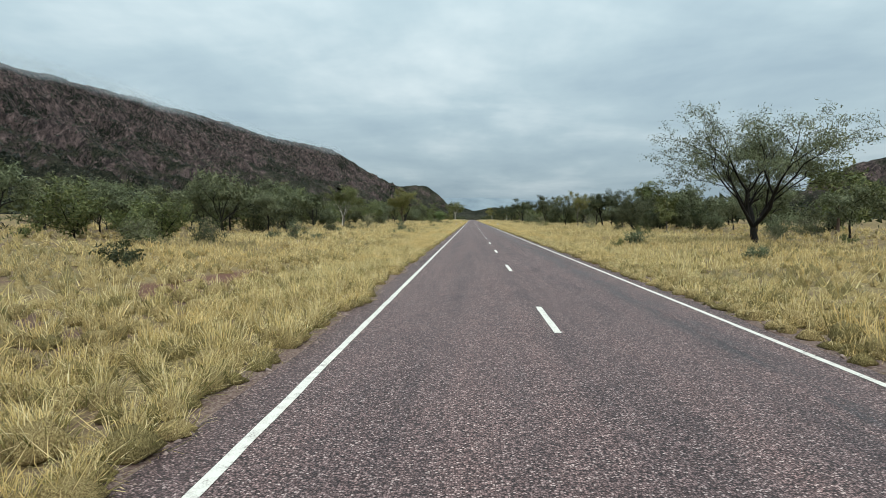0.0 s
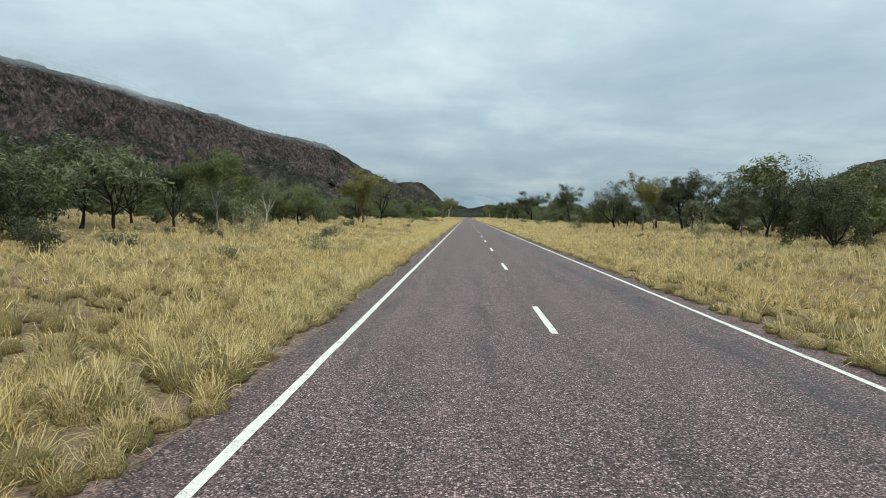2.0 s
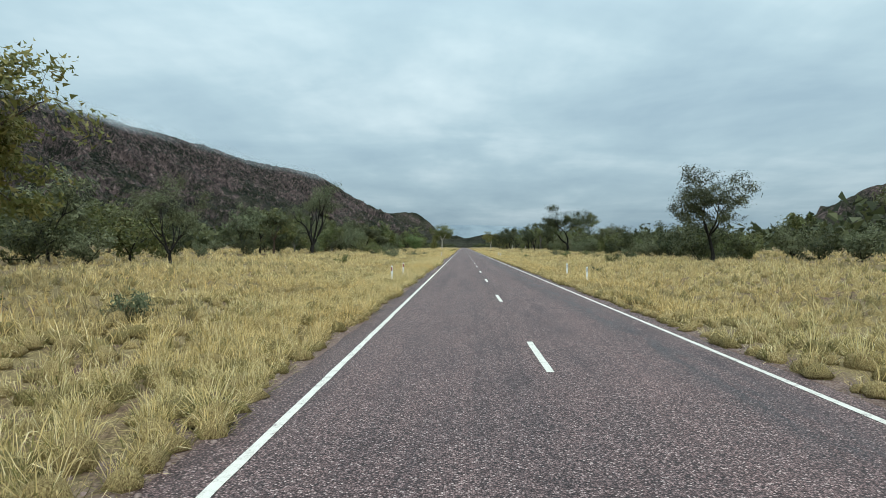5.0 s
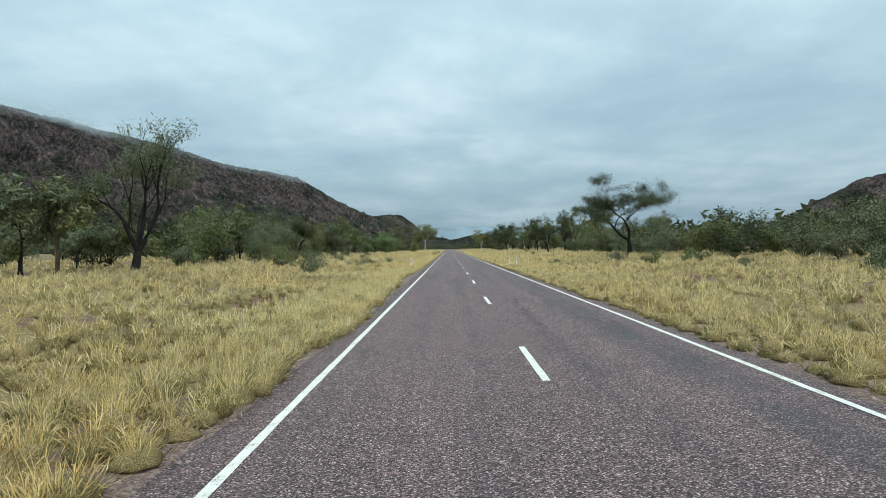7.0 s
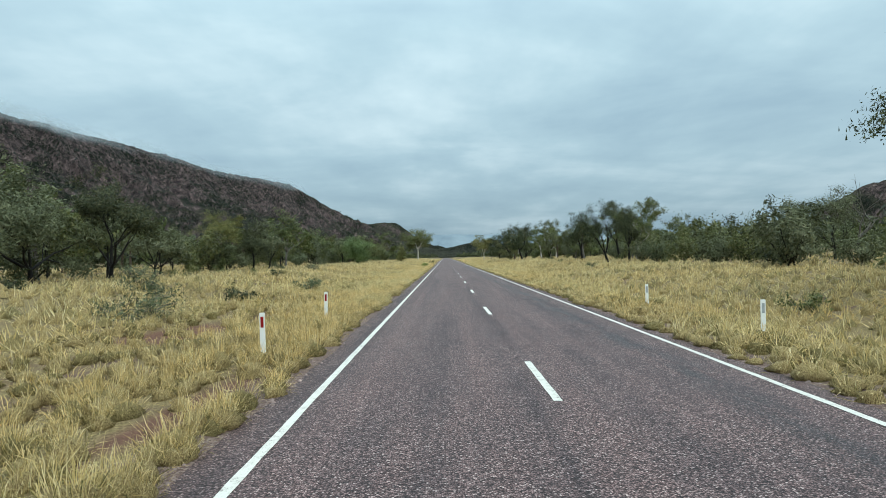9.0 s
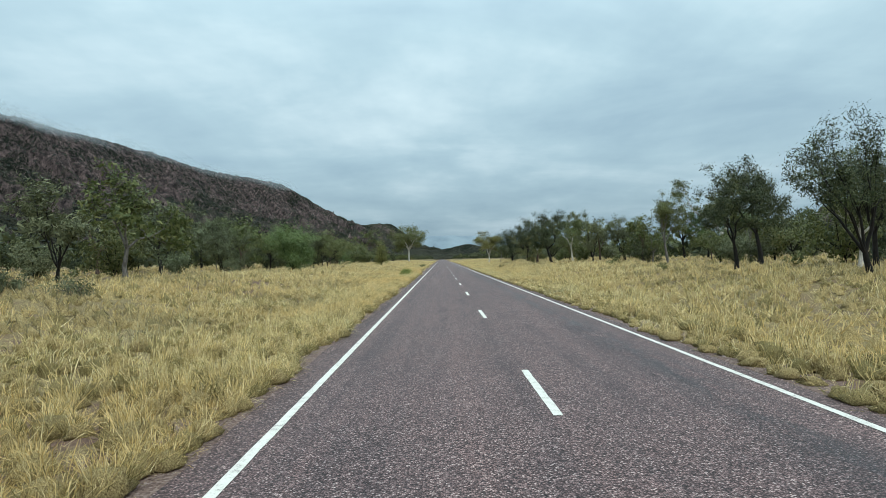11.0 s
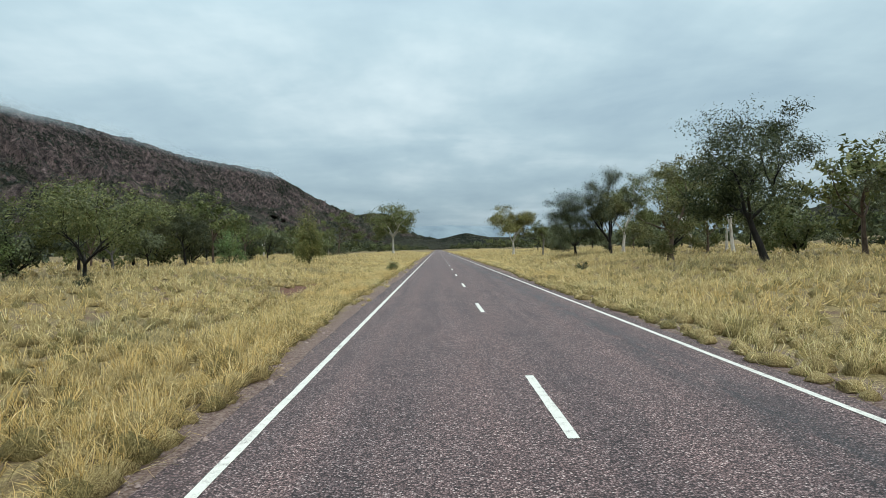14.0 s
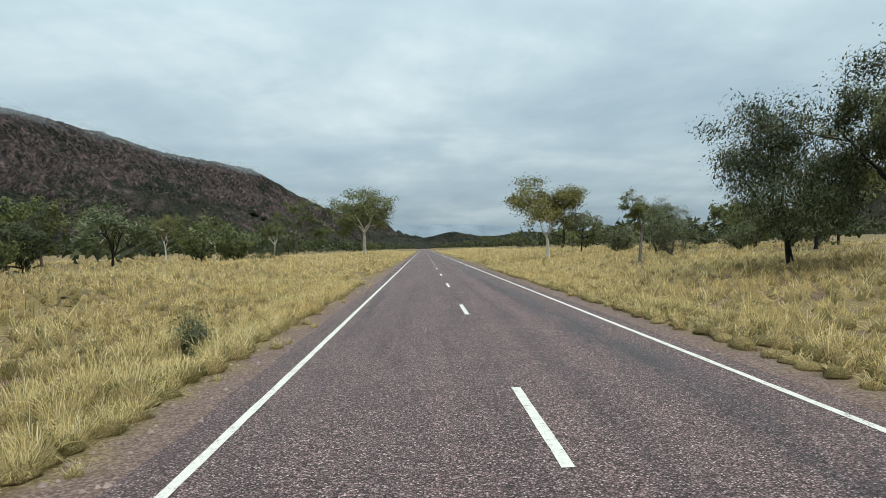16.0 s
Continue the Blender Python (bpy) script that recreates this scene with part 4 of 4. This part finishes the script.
BUSHES = [
    (17.3, 100.0, 2.6, 2.6, LEAF_PALE), (14.0, 137.5, 3.0, 2.4, LEAF_PALE), (-17.3, 94.2, 3.0, 3.0, LEAF_PALE), (-9.6, 83.0, 1.2, 1.4, LEAF_BRIGHT),
    (-19.3, 92.0, 1.5, 2.0, LEAF_DARK), (-13.0, 104.0, 1.5, 1.7, LEAF_PALE), (-18.0, 73.0, 1.7, 2.1, LEAF_DARK), (-19.7, 44.0, 2.4, 3.0, LEAF_DARK),
    (-16.0, 52.0, 1.8, 2.0, LEAF_GREY), (-22.5, 40.0, 2.2, 3.4, LEAF_GREY), (20.5, 235.0, 2.4, 3.4, LEAF_GREY), (24.0, 241.0, 2.2, 3.0, LEAF_DARK),
    (15.0, 231.0, 1.6, 2.4, LEAF_GREY), (-15.5, 248.0, 1.7, 2.2, LEAF_GREY), (-11.5, 240.0, 1.3, 2.6, LEAF_GREY), (-18.0, 296.0, 1.5, 2.2, LEAF_GREY),
    (-13.5, 226.0, 1.7, 3.0, LEAF_GREY), (-16.4, 229.5, 2.5, 3.6, LEAF_GUM), (-15.5, 234.0, 2.0, 2.8, LEAF_GREY), (-20.0, 236.0, 3.4, 4.2, LEAF_GUM),
    (31.0, 62.0, 2.4, 3.4, LEAF_GREY), (26.0, 58.0, 1.8, 2.6, LEAF_GREY), (-24.0, 480.0, 3.0, 6.0, LEAF_DARK),
]
for x, y, hgt, wid, leaf in BUSHES:
    SEEDS += 1
    plant("shrub", "bush", x, y, hgt, wid, leaf, BARK_GREY, SEEDS, SHRUB, "shrub", density=0.45 if leaf in (LEAF_PALE, LEAF_BRIGHT) else 0.9, size=0.11, radius=0.03, cap=4200)
plant("shrub", "bush", -5.4, 338.2, 1.05, 1.15, LEAF_LIME, BARK_GREY, 701, "small feathery bright green bush on the road verge", "shrub", density=8, size=0.10, narrow=0.10, radius=0.012)
plant("shrub", "bush", -7.3, 113.0, 0.6, 0.8, LEAF_BLUE, BARK_GREY, 702, "small blue-green leafy plant among dry grass", "shrub", density=6, size=0.09, radius=0.012)
plant("sapling", "slim", -4.9, 391.7, 1.1, 0.9, LEAF_OLIVE, BARK_GREY, 703, "young green sapling with narrow leaves on the verge", "sapling", density=1.8, size=0.10, radius=0.012)
plant("shrub", "bush", -6.0, 403.6, 1.0, 0.8, LEAF_GREY, BARK_BROWN, 704, "spindly dry brown shrub with few leaves on verge", "shrub", density=2, size=0.06, radius=0.014)

# ---- woodland behind the verges: built once, then copied ----
WOOD_KINDS = [
    ("tree", 6.5, 6.0, LEAF_GREY, BARK_DARK, ROUND, 1.0), ("mulga", 6.0, 6.4, LEAF_GREY, BARK_DARK, MULGA, 0.9), ("vase", 7.2, 5.4, LEAF_GREY, BARK_DARK, MULGA, 0.8),
    ("gum", 7.6, 5.8, LEAF_GUM, BARK_GREY, "grey-trunked gum with an airy olive crown above scrub", 0.9), ("bush", 4.4, 5.0, LEAF_DARK, BARK_DARK, SHRUB, 1.0),
    ("bush", 3.4, 4.4, LEAF_GREY, BARK_DARK, SHRUB, 1.1), ("tree", 7.5, 6.6, LEAF_GUM, BARK_BROWN, ROUND, 0.9), ("bush", 5.2, 5.8, LEAF_GUM, BARK_DARK, SHRUB, 1.0),
    ("gum", 8.6, 6.0, LEAF_GUM, BARK_WHITE, GHOST, 0.8),
]


def wood_models(x0, simple, density, size, seed, cap):
    out = []
    for k, (kind, hgt, wid, leaf, wood, label, dens) in enumerate(WOOD_KINDS):
        low = kind == "bush"
        word = "tree" if not low else "bush" if hgt > 4 else "shrub"
        out.append(plant(word, kind, -(x0 + 7 * k), 60 + 31 * k, hgt, wid, leaf, wood, seed + k, label, word,
                         density=density * dens, size=size, group="woodland plants", simple=2 if low else simple, clump=0.42, cap=cap))
    return out


close_models = wood_models(40, 1, 1.2, 0.17, 300, 2600)
far_models = wood_models(85, 2, 1.2, 0.28, 330, 900)
rw = np.random.RandomState(77)
taken = [(t[1], t[2], 0.5 * t[4]) for t in TREES]
made = 0


def free(x, y, gap):
    return all((x - a) ** 2 + (y - b) ** 2 > (c + gap) ** 2 for a, b, c in taken)


for k in range(5000):
    if made >= 410:
        break
    y = rw.uniform(12, 480) if rw.rand() < 0.78 else rw.uniform(480, 1100)
    s = 1 if rw.rand() < 0.5 else -1
    inner = 27 if y < 460 else 16 + 8 * rw.rand()
    if s > 0 and 185 < y < 305:
        inner = 22.0
    if s > 0 and y < 90:
        inner = 30
    x = s * (inner + rw.exponential(20) + (0 if y < 500 else rw.uniform(0, 40)))
    if abs(x) > 150 or not free(x, y, 1.5):
        continue
    low_scrub = s > 0 and 170 < y < 330 and abs(x) < 45
    m = rw.choice([4, 4, 7, 4, 5, 5]) if low_scrub else rw.choice([0, 1, 2, 3, 4, 4, 4, 5, 5, 5, 6, 6, 7, 7, 7, 0])
    k2 = rw.uniform(0.65, 1.4)
    model = close_models[m] if abs(x) < 42 and y < 480 else far_models[m]
    copy_thing(model, pose(x, y, float(ground_z(x, y)) - 0.1, 0, 0, rw.uniform(0, 360)) @ Matrix.Diagonal((k2, k2, k2 * rw.uniform(0.9, 1.15), 1)))
    taken.append((x, y, 1.6))
    made += 1


# denser scrub: tall bushes by the first bend of the woods, a green belt past the old corkwood, the thick woods under the ridge
for count, s, y0, y1, near_x, spread, kinds in ((16, 1, 92, 128, 28, 7, (4, 7, 0, 4)), (46, 1, 188, 300, 25, 8, (4, 7, 5, 7, 5)), (14, 1, 20, 60, 32, 9, (4, 0, 7)), (34, -1, 44, 135, 29, 11, (0, 1, 7, 6, 4, 2)), (40, -1, 165, 400, 28, 9, (0, 7, 4, 6, 1))):
    for k in range(count):
        x, y = s * (near_x + rw.exponential(spread)), rw.uniform(y0, y1)
        if not free(x, y, 0.3):
            continue
        k2 = rw.uniform(0.75, 1.3) * (0.7 if s > 0 and y > 180 else 1.0)
        copy_thing(close_models[rw.choice(kinds)], pose(x, y, float(ground_z(x, y)) - 0.1, 0, 0, rw.uniform(0, 360)) @ Matrix.Diagonal((k2, k2, k2 * rw.uniform(0.9, 1.15), 1)))
        taken.append((x, y, 1.4))

# low herbs and small shrubs in the open grass
small = [plant("shrub", "bush", 24.5 + 2 * k, 30.0 + 11 * k, 0.9, 1.4, lf, BARK_GREY, 400 + k, "low grey-green shrub half hidden in dry grass", "shrub", density=1.5, size=0.12, radius=0.015,
               simple=2, cap=900, clump=0.16, group="low shrubs") for k, lf in enumerate((LEAF_GREY, LEAF_DARK, LEAF_GUM))]
for k in range(62):
    s = 1 if rw.rand() < 0.5 else -1
    y = rw.uniform(15, 110) if k % 3 == 0 else rw.uniform(175, 300) if k % 3 == 1 else rw.uniform(20, 460)
    x = s * rw.uniform(9.5, 24)
    if not free(x, y, 0.4):
        continue
    k2 = rw.uniform(0.6, 1.5)
    copy_thing(small[rw.randint(3)], pose(x, y, float(ground_z(x, y)) - 0.03, 0, 0, rw.uniform(0, 360)) @ Matrix.Diagonal((k2, k2, k2 * rw.uniform(0.8, 1.3), 1)))


# ---- far woods: clumped crowns as one sheet of small leaves ----
def far_woods(count, seed):
    r = np.random.RandomState(seed)
    verts = []
    for k in range(count):
        y = r.uniform(120, 2300)
        s = 1 if r.rand() < 0.5 else -1
        x = s * (r.uniform(42, 95) if y < 900 and r.rand() < 0.5 else r.uniform(55 if y < 900 else 15, 170 + 0.22 * y))
        h, wd = r.uniform(3.5, 8.5), r.uniform(4, 8)
        n = 38
        c = r.normal(0, 1, (n, 3))
        c /= np.linalg.norm(c, axis=1)[:, None]
        c *= r.uniform(0.5, 1.0, (n, 1))
        c = c * np.array([wd / 2, wd / 2, h * 0.42]) + np.array([x, y, float(ground_z(x, y)) + h * 0.5])
        d = r.normal(0, 1, (n, 3))
        e = np.cross(d, r.normal(0, 1, (n, 3)))
        d *= (r.uniform(0.5, 1.1, n) / np.linalg.norm(d, axis=1))[:, None]
        e *= (r.uniform(0.4, 0.8, n) / np.linalg.norm(e, axis=1))[:, None]
        verts.append(np.stack([c - d, c + e + d * 0.4, c - e + d * 0.6], 1))
    v = np.concatenate(verts).reshape(-1, 3)
    return mesh_of("far_woods", v, np.arange(len(v)).reshape(-1, 3), LEAF_DARK)


tagged(new("far_woods", far_woods(4200, 5)), "continuous grey-green scrub woodland covering the far plain", "woodland", kind="stuff")


def hill_scrub(grid, count, seed):
    """Small dark shrubs over the flank of the ridge."""
    r = np.random.RandomState(seed)
    na, nb = grid.shape[:2]
    a, b = r.randint(0, na - 1, count), r.randint(nb // 6, nb - 1, count)
    f = r.uniform(0, 1, (count, 2))
    p = grid[a, b] * (1 - f[:, :1]) * (1 - f[:, 1:]) + grid[a + 1, b] * f[:, :1] * (1 - f[:, 1:]) + grid[a, b + 1] * (1 - f[:, :1]) * f[:, 1:] + grid[a + 1, b + 1] * f[:, :1] * f[:, 1:]
    p = p[p[:, 2] > 2]
    n = len(p)
    s = r.uniform(1.2, 3.2, n)[:, None, None]
    shape = np.array([(-1, 0, 0), (0, -1, 0.1), (1, 0, 0), (0, 1, 0.1), (0.1, 0.1, 1.2), (-0.5, 0.4, 0.9)])
    v = p[:, None, :] + (shape + r.uniform(-0.35, 0.35, (n, 6, 3))) * s
    t = np.array([(0, 1, 4), (1, 2, 4), (2, 3, 4), (3, 5, 4), (3, 0, 5), (0, 4, 5)])
    return mesh_of("ridge_scrub", v, (np.arange(n)[:, None, None] * 6 + t).reshape(-1, 3), LEAF_SCRUB)


tagged(new("ridge_scrub", hill_scrub(R_MAIN, 24000, 8)), "scattered dark spinifex and shrubs on the rocky ridge", "scrub", kind="stuff")


# ---- guide posts ----
def box(bm, x0, x1, y0, y1, z0, z1):
    v = [bm.verts.new(p) for p in ((x0, y0, z0), (x1, y0, z0), (x1, y1, z0), (x0, y1, z0), (x0, y0, z1), (x1, y0, z1), (x1, y1, z1), (x0, y1, z1))]
    for f in ((3, 2, 1, 0), (4, 5, 6, 7), (0, 1, 5, 4), (1, 2, 6, 5), (2, 3, 7, 6), (3, 0, 4, 7)):
        bm.faces.new([v[i] for i in f])


def guide_post(x, y, mat, label, tilt):
    root = new("guide_post")
    root.matrix_basis = pose(x, y, float(ground_z(x, y)) - 0.05, 0, tilt, 0)
    bm = bmesh.new()
    box(bm, -0.055, 0.055, -0.012, 0.012, 0, 1.0)
    bmesh.ops.bevel(bm, geom=[e for e in bm.edges], offset=0.006, segments=2, affect="EDGES")
    me = bpy.data.meshes.new("post")
    bm.to_mesh(me)
    me.materials.append(POST_WHITE)
    child("post", me, root)
    bm = bmesh.new()
    box(bm, -0.03, 0.03, -0.019, -0.0125, 0.70, 0.92)
    bmesh.ops.bevel(bm, geom=[e for e in bm.edges], offset=0.003, segments=1, affect="EDGES")
    me = bpy.data.meshes.new("reflector")
    bm.to_mesh(me)
    me.materials.append(mat)
    child("reflector", me, root, None, label)
    return tagged(root, "white plastic guide post with %s on grassy verge" % label, "guide post", "guide posts along the road")


for x, y, tilt in ((-5.15, 232.3, -1.0), (-5.45, 240.3, 0.5), (-5.3, 163.0, 0.5), (-5.3, 156.5, 0.0)):
    guide_post(x, y, POST_RED, "dark red reflector", tilt)
for x, y, tilt in ((5.5, 233.4, 0.5), (5.6, 241.4, 0.0), (5.5, 163.0, 0.3), (5.5, 156.5, -0.4)):
    guide_post(x, y, POST_GREY, "grey reflector", tilt)


# ---- gravel on the shoulders ----
def stones(count, seed):
    r = np.random.RandomState(seed)
    s = np.where(r.rand(count) < 0.72, -1, 1)
    y = r.uniform(0, 440, count)
    x = s * (3.80 + 0.85 * r.uniform(0, 1, count) ** 1.2 * np.where(s < 0, 1, 0.45))
    z = np.where(np.abs(x) < 3.92, -0.046, ground_z(x, y))
    k = 0.012 + 0.035 * r.uniform(0, 1, count) ** 3
    shape = np.array([(-1, -0.2, 0), (0.1, -1, 0), (1, 0.1, 0), (0, 1, 0), (-0.4, 0.1, 0.8), (0.4, 0, 0.7)])
    v = np.stack([x, y, z], -1)[:, None] + (shape + r.uniform(-0.3, 0.3, (count, 6, 3))) * k[:, None, None]
    t = np.array([(0, 1, 4), (1, 5, 4), (1, 2, 5), (2, 3, 5), (3, 4, 5), (3, 0, 4)])
    return mesh_of("gravel", v.reshape(-1, 3), (np.arange(count)[:, None, None] * 6 + t).reshape(-1, 3), STONE)


tagged(new("gravel", stones(9000, 90)), "loose pinkish gravel stones along the road shoulder", "gravel", kind="stuff")


# ---- grass ----
def tussock(r, sides, blades, width, reach, bent=True):
    """One tussock of unit radius and height: a billowing matted dome that overhangs its foot, and fine nodding blades all over it, greener round the skirt."""
    v, f, slot = [], [], []
    rings = ((0.36, -0.05), (0.58, 0.16), (0.36, 0.42)) if sides > 4 else ((0.52, -0.02), (0.38, 0.22))
    for rad, z in rings:
        spin = r.uniform(0, 1)
        for k in range(sides):
            a = 6.2832 * (k + spin * 0.4 + r.uniform(-0.25, 0.25)) / sides
            q = rad * r.uniform(0.65, 1.30)
            v.append((q * math.cos(a), q * math.sin(a), z * r.uniform(0.80, 1.20)))
    v.append((r.uniform(-0.12, 0.12), r.uniform(-0.12, 0.12), r.uniform(0.48, 0.60)))
    last = len(rings) - 1
    for m in range(last):
        for k in range(sides):
            a, b = m * sides + k, m * sides + (k + 1) % sides
            f += [(a, b, b + sides), (a, b + sides, a + sides)]
    f += [(last * sides + k, last * sides + (k + 1) % sides, (last + 1) * sides) for k in range(sides)]
    slot += [0] * len(f)
    for k in range(blades):
        a = r.uniform(0, 6.2832)
        up_ = r.uniform(0.02, 1.0)
        th = math.acos(up_)
        nor = np.array([math.cos(a) * math.sin(th), math.sin(a) * math.sin(th), up_])
        p = nor * np.array([0.42, 0.42, 0.40])
        d = nor * 0.75 + np.array([0, 0, 0.42]) + r.normal(0, 0.42, 3)
        d /= np.linalg.norm(d)
        ln = reach * r.uniform(0.5, 1.3)
        mid = p + d * ln * 0.6
        side_ = r.normal(0, 0.35, 3)
        tip = mid + (d * 0.8 + side_ - np.array([0, 0, 0.22])) * ln * 0.5
        tip[2], mid[2] = max(tip[2], 0.03), max(mid[2], 0.05)
        c = r.uniform(0, 6.2832)
        c = np.array([math.cos(c), math.sin(c), 0.3]) * width * r.uniform(0.6, 1.4) * 0.5
        n0 = len(v)
        low = 2 if up_ < 0.22 else 1
        if bent:
            v += [tuple(p - d * 0.1), tuple(mid - c), tuple(mid + c), tuple(tip)]
            f += [(n0, n0 + 2, n0 + 1), (n0 + 1, n0 + 2, n0 + 3)]
            slot += [2 if up_ < 0.6 else 1, low]
        else:
            v += [tuple(p - c), tuple(p + c), tuple(tip)]
            f.append((n0, n0 + 1, n0 + 2))
            slot.append(low)
    return np.array(v), np.array(f), np.array(slot)


def meadow(name, spots, templates, mats, seed):
    """Tussocks at the spots (x, y, z, radius, height), joined into one mesh."""
    r = np.random.RandomState(seed)
    pick = r.randint(0, len(templates), len(spots))
    vs, fs, ms, base = [], [], [], 0
    for k, (v, f, slot) in enumerate(templates):
        sel = spots[pick == k]
        if not len(sel):
            continue
        a = r.uniform(0, 6.283, len(sel))
        c, s = np.cos(a)[:, None], np.sin(a)[:, None]
        x = (v[None, :, 0] * c - v[None, :, 1] * s) * sel[:, 3:4] + sel[:, 0:1]
        y = (v[None, :, 0] * s + v[None, :, 1] * c) * sel[:, 3:4] + sel[:, 1:2]
        z = v[None, :, 2] * sel[:, 4:5] + sel[:, 2:3] - 0.03
        vs.append(np.stack([x, y, z], -1).reshape(-1, 3))
        fs.append((np.arange(len(sel))[:, None, None] * len(v) + f[None] + base).reshape(-1, 3))
        ms.append(np.tile(slot, len(sel)))
        base += len(sel) * len(v)
    return mesh_of(name, np.concatenate(vs), np.concatenate(fs), mats[0], True, mats[1:], np.concatenate(ms))


def edge_of(x, y):
    """Where the grass begins beside the seal."""
    s = np.sign(x)
    left = 3.90 - 0.35 * np.exp(-((y - 189) / 6) ** 2) + 0.40 * np.exp(-((y - 213) / 8) ** 2) + 0.62 * smooth01(y, 346, 366)
    return np.where(s < 0, left + 0.16 * wave(0 * x + 9, y, 6.0, 61), 3.74 + 0.55 * smooth01(y, 376, 390) + 0.08 * wave(0 * x + 3, y, 9.0, 61))


def mounds(seed, side, x0, x1, y0, y1, step, bare, grow=1.0):
    """Tussock spots on a loosened grid on one side of the road, fewer where the soil lies bare; the first row keeps to the edge."""
    r = np.random.RandomState(seed)
    gx_, gy_ = np.meshgrid(np.arange(x0, x1, step), np.arange(y0, y1, step))
    n = gx_.size
    x = side * (gx_.ravel() + r.uniform(-0.5, 0.5, n) * step)
    y = gy_.ravel() + r.uniform(-0.5, 0.5, n) * step
    rad = step * (0.46 + 0.50 * r.uniform(0, 1, n) ** 1.4) * grow
    cover = wave(x, y, 7.0, 40) + 0.7 * wave(x, y, 2.2, 41) + r.uniform(-0.5, 0.5, n)
    edge = edge_of(x, y)
    keep = (cover > bare) & (np.abs(x) > edge + np.where(x > 0, 0.62, 0.42 * rad)) & (bare_soil(x, y) < r.uniform(0.28, 0.75, n))
    hgt = (0.13 + 0.95 * rad) * r.uniform(0.75, 1.15, n) * (1 + 0.18 * np.clip(wave(x, y, 4.0, 44), -1, 1.4))
    return np.stack([x, y, ground_z(x, y), rad, hgt], -1)[keep]


def edge_row(seed, side, y0, y1, step, gaps):
    """The row of tussocks that hangs over the edge of the seal."""
    r = np.random.RandomState(seed)
    y = np.arange(y0, y1, step)
    y = y + r.uniform(-0.4, 0.4, len(y)) * step
    rad = r.uniform(0.30, 0.48, len(y))
    x = side * (edge_of(side + 0 * y, y) + rad * 0.55 + r.uniform(-0.05, 0.22, len(y)))
    keep = wave(x, y, 5.0, 45) + r.uniform(-0.7, 0.7, len(y)) > gaps
    return np.stack([x, y, ground_z(x, y), rad, rad * r.uniform(0.8, 1.2, len(y))], -1)[keep]


def lone(seed):
    """Small tussocks that stand by themselves on the gravel where the shoulder widens."""
    r = np.random.RandomState(seed)
    y = np.concatenate([r.uniform(352, 424, 34), r.uniform(222, 234, 4), r.uniform(158, 176, 6)])
    x = -(4.0 + 0.55 * r.uniform(0, 1, len(y)))
    rad = r.uniform(0.10, 0.24, len(y))
    return np.stack([x, y, ground_z(x, y), rad, rad * r.uniform(0.9, 1.3, len(y))], -1)


def parted(spots, seed):
    """Grey old tussocks in patches, golden ones elsewhere."""
    r = np.random.RandomState(seed)
    x, y = spots[:, 0], spots[:, 1]
    old = wave(x, y, 13.0, 47) + 0.5 * wave(x, y, 3.0, 48) + 0.06 * (np.abs(x) - 12) + r.uniform(-0.7, 0.7, len(x)) > 0.72
    return spots[~old], spots[old]


rg = np.random.RandomState(50)
near_t = [tussock(rg, 6, 120, 0.017, 0.74) for k in range(14)]
next_t = [tussock(rg, 5, 44, 0.025, 0.70) for k in range(14)]
mid_t = [tussock(rg, 4, 17, 0.046, 0.64, False) for k in range(14)]
far_t = [tussock(rg, 3, 6, 0.10, 0.70, False) for k in range(8)]
STRAW = (TUSSOCK, GRASS, BLADE_GREEN)
PALE = (TUSSOCK, GRASS, GRASS)
OLD = (TUSSOCK, GRASS_OLD, GRASS_OLD)

near = np.concatenate([mounds(51, -1, 4.0, 6.8, 2, 425, 0.55, -1.7), edge_row(52, -1, 2, 425, 0.46, -1.1), lone(54)])
tagged(new("verge_grass", meadow("verge_grass", near, near_t, STRAW, 53)), "dry golden tussock grass along the road verge", "grass", kind="stuff")
nxt = np.concatenate([mounds(65, -1, 6.8, 11.0, 4, 440, 0.58, -1.55), mounds(66, 1, 3.9, 7.8, 4, 445, 0.56, -1.7), edge_row(67, 1, 2, 445, 0.56, -2.2)])
nxt, nxt_old = parted(nxt, 69)
tagged(new("roadside_grass", meadow("roadside_grass", nxt, next_t, STRAW, 67)), "golden dry tussocks between the verge and the trees", "grass", kind="stuff")
mid = np.concatenate([mounds(55, -1, 11.0, 25.0, 8, 490, 0.72, -1.6), mounds(56, 1, 7.8, 25.0, 8, 490, 0.72, -1.6)])
mid, mid_old = parted(mid, 57)
tagged(new("meadow_grass", meadow("meadow_grass", mid, mid_t, PALE, 57)), "pale dry grass tussocks spread over the plain", "grass", kind="stuff")
tagged(new("dull_grass", meadow("dull_grass", nxt_old, next_t, OLD, 70)), "dull grey-brown tussocks in hollows beside the verge", "grass", kind="stuff")
tagged(new("grey_grass", meadow("grey_grass", mid_old, mid_t, OLD, 60)), "grey-brown older grass tussocks and low herbs", "grass", kind="stuff")
far = np.concatenate([mounds(61 + k, s, 25, 62, 20, 560, 1.8, -0.9, 0.50) for k, s in enumerate((-1, 1))] + [mounds(63 + k, s, 4.6, 26, 440, 700, 1.2, -1.1, 0.8) for k, s in enumerate((-1, 1))])
tagged(new("far_grass", meadow("far_grass", far, far_t, PALE, 64)), "distant pale grass under the scattered trees", "grass", kind="stuff")
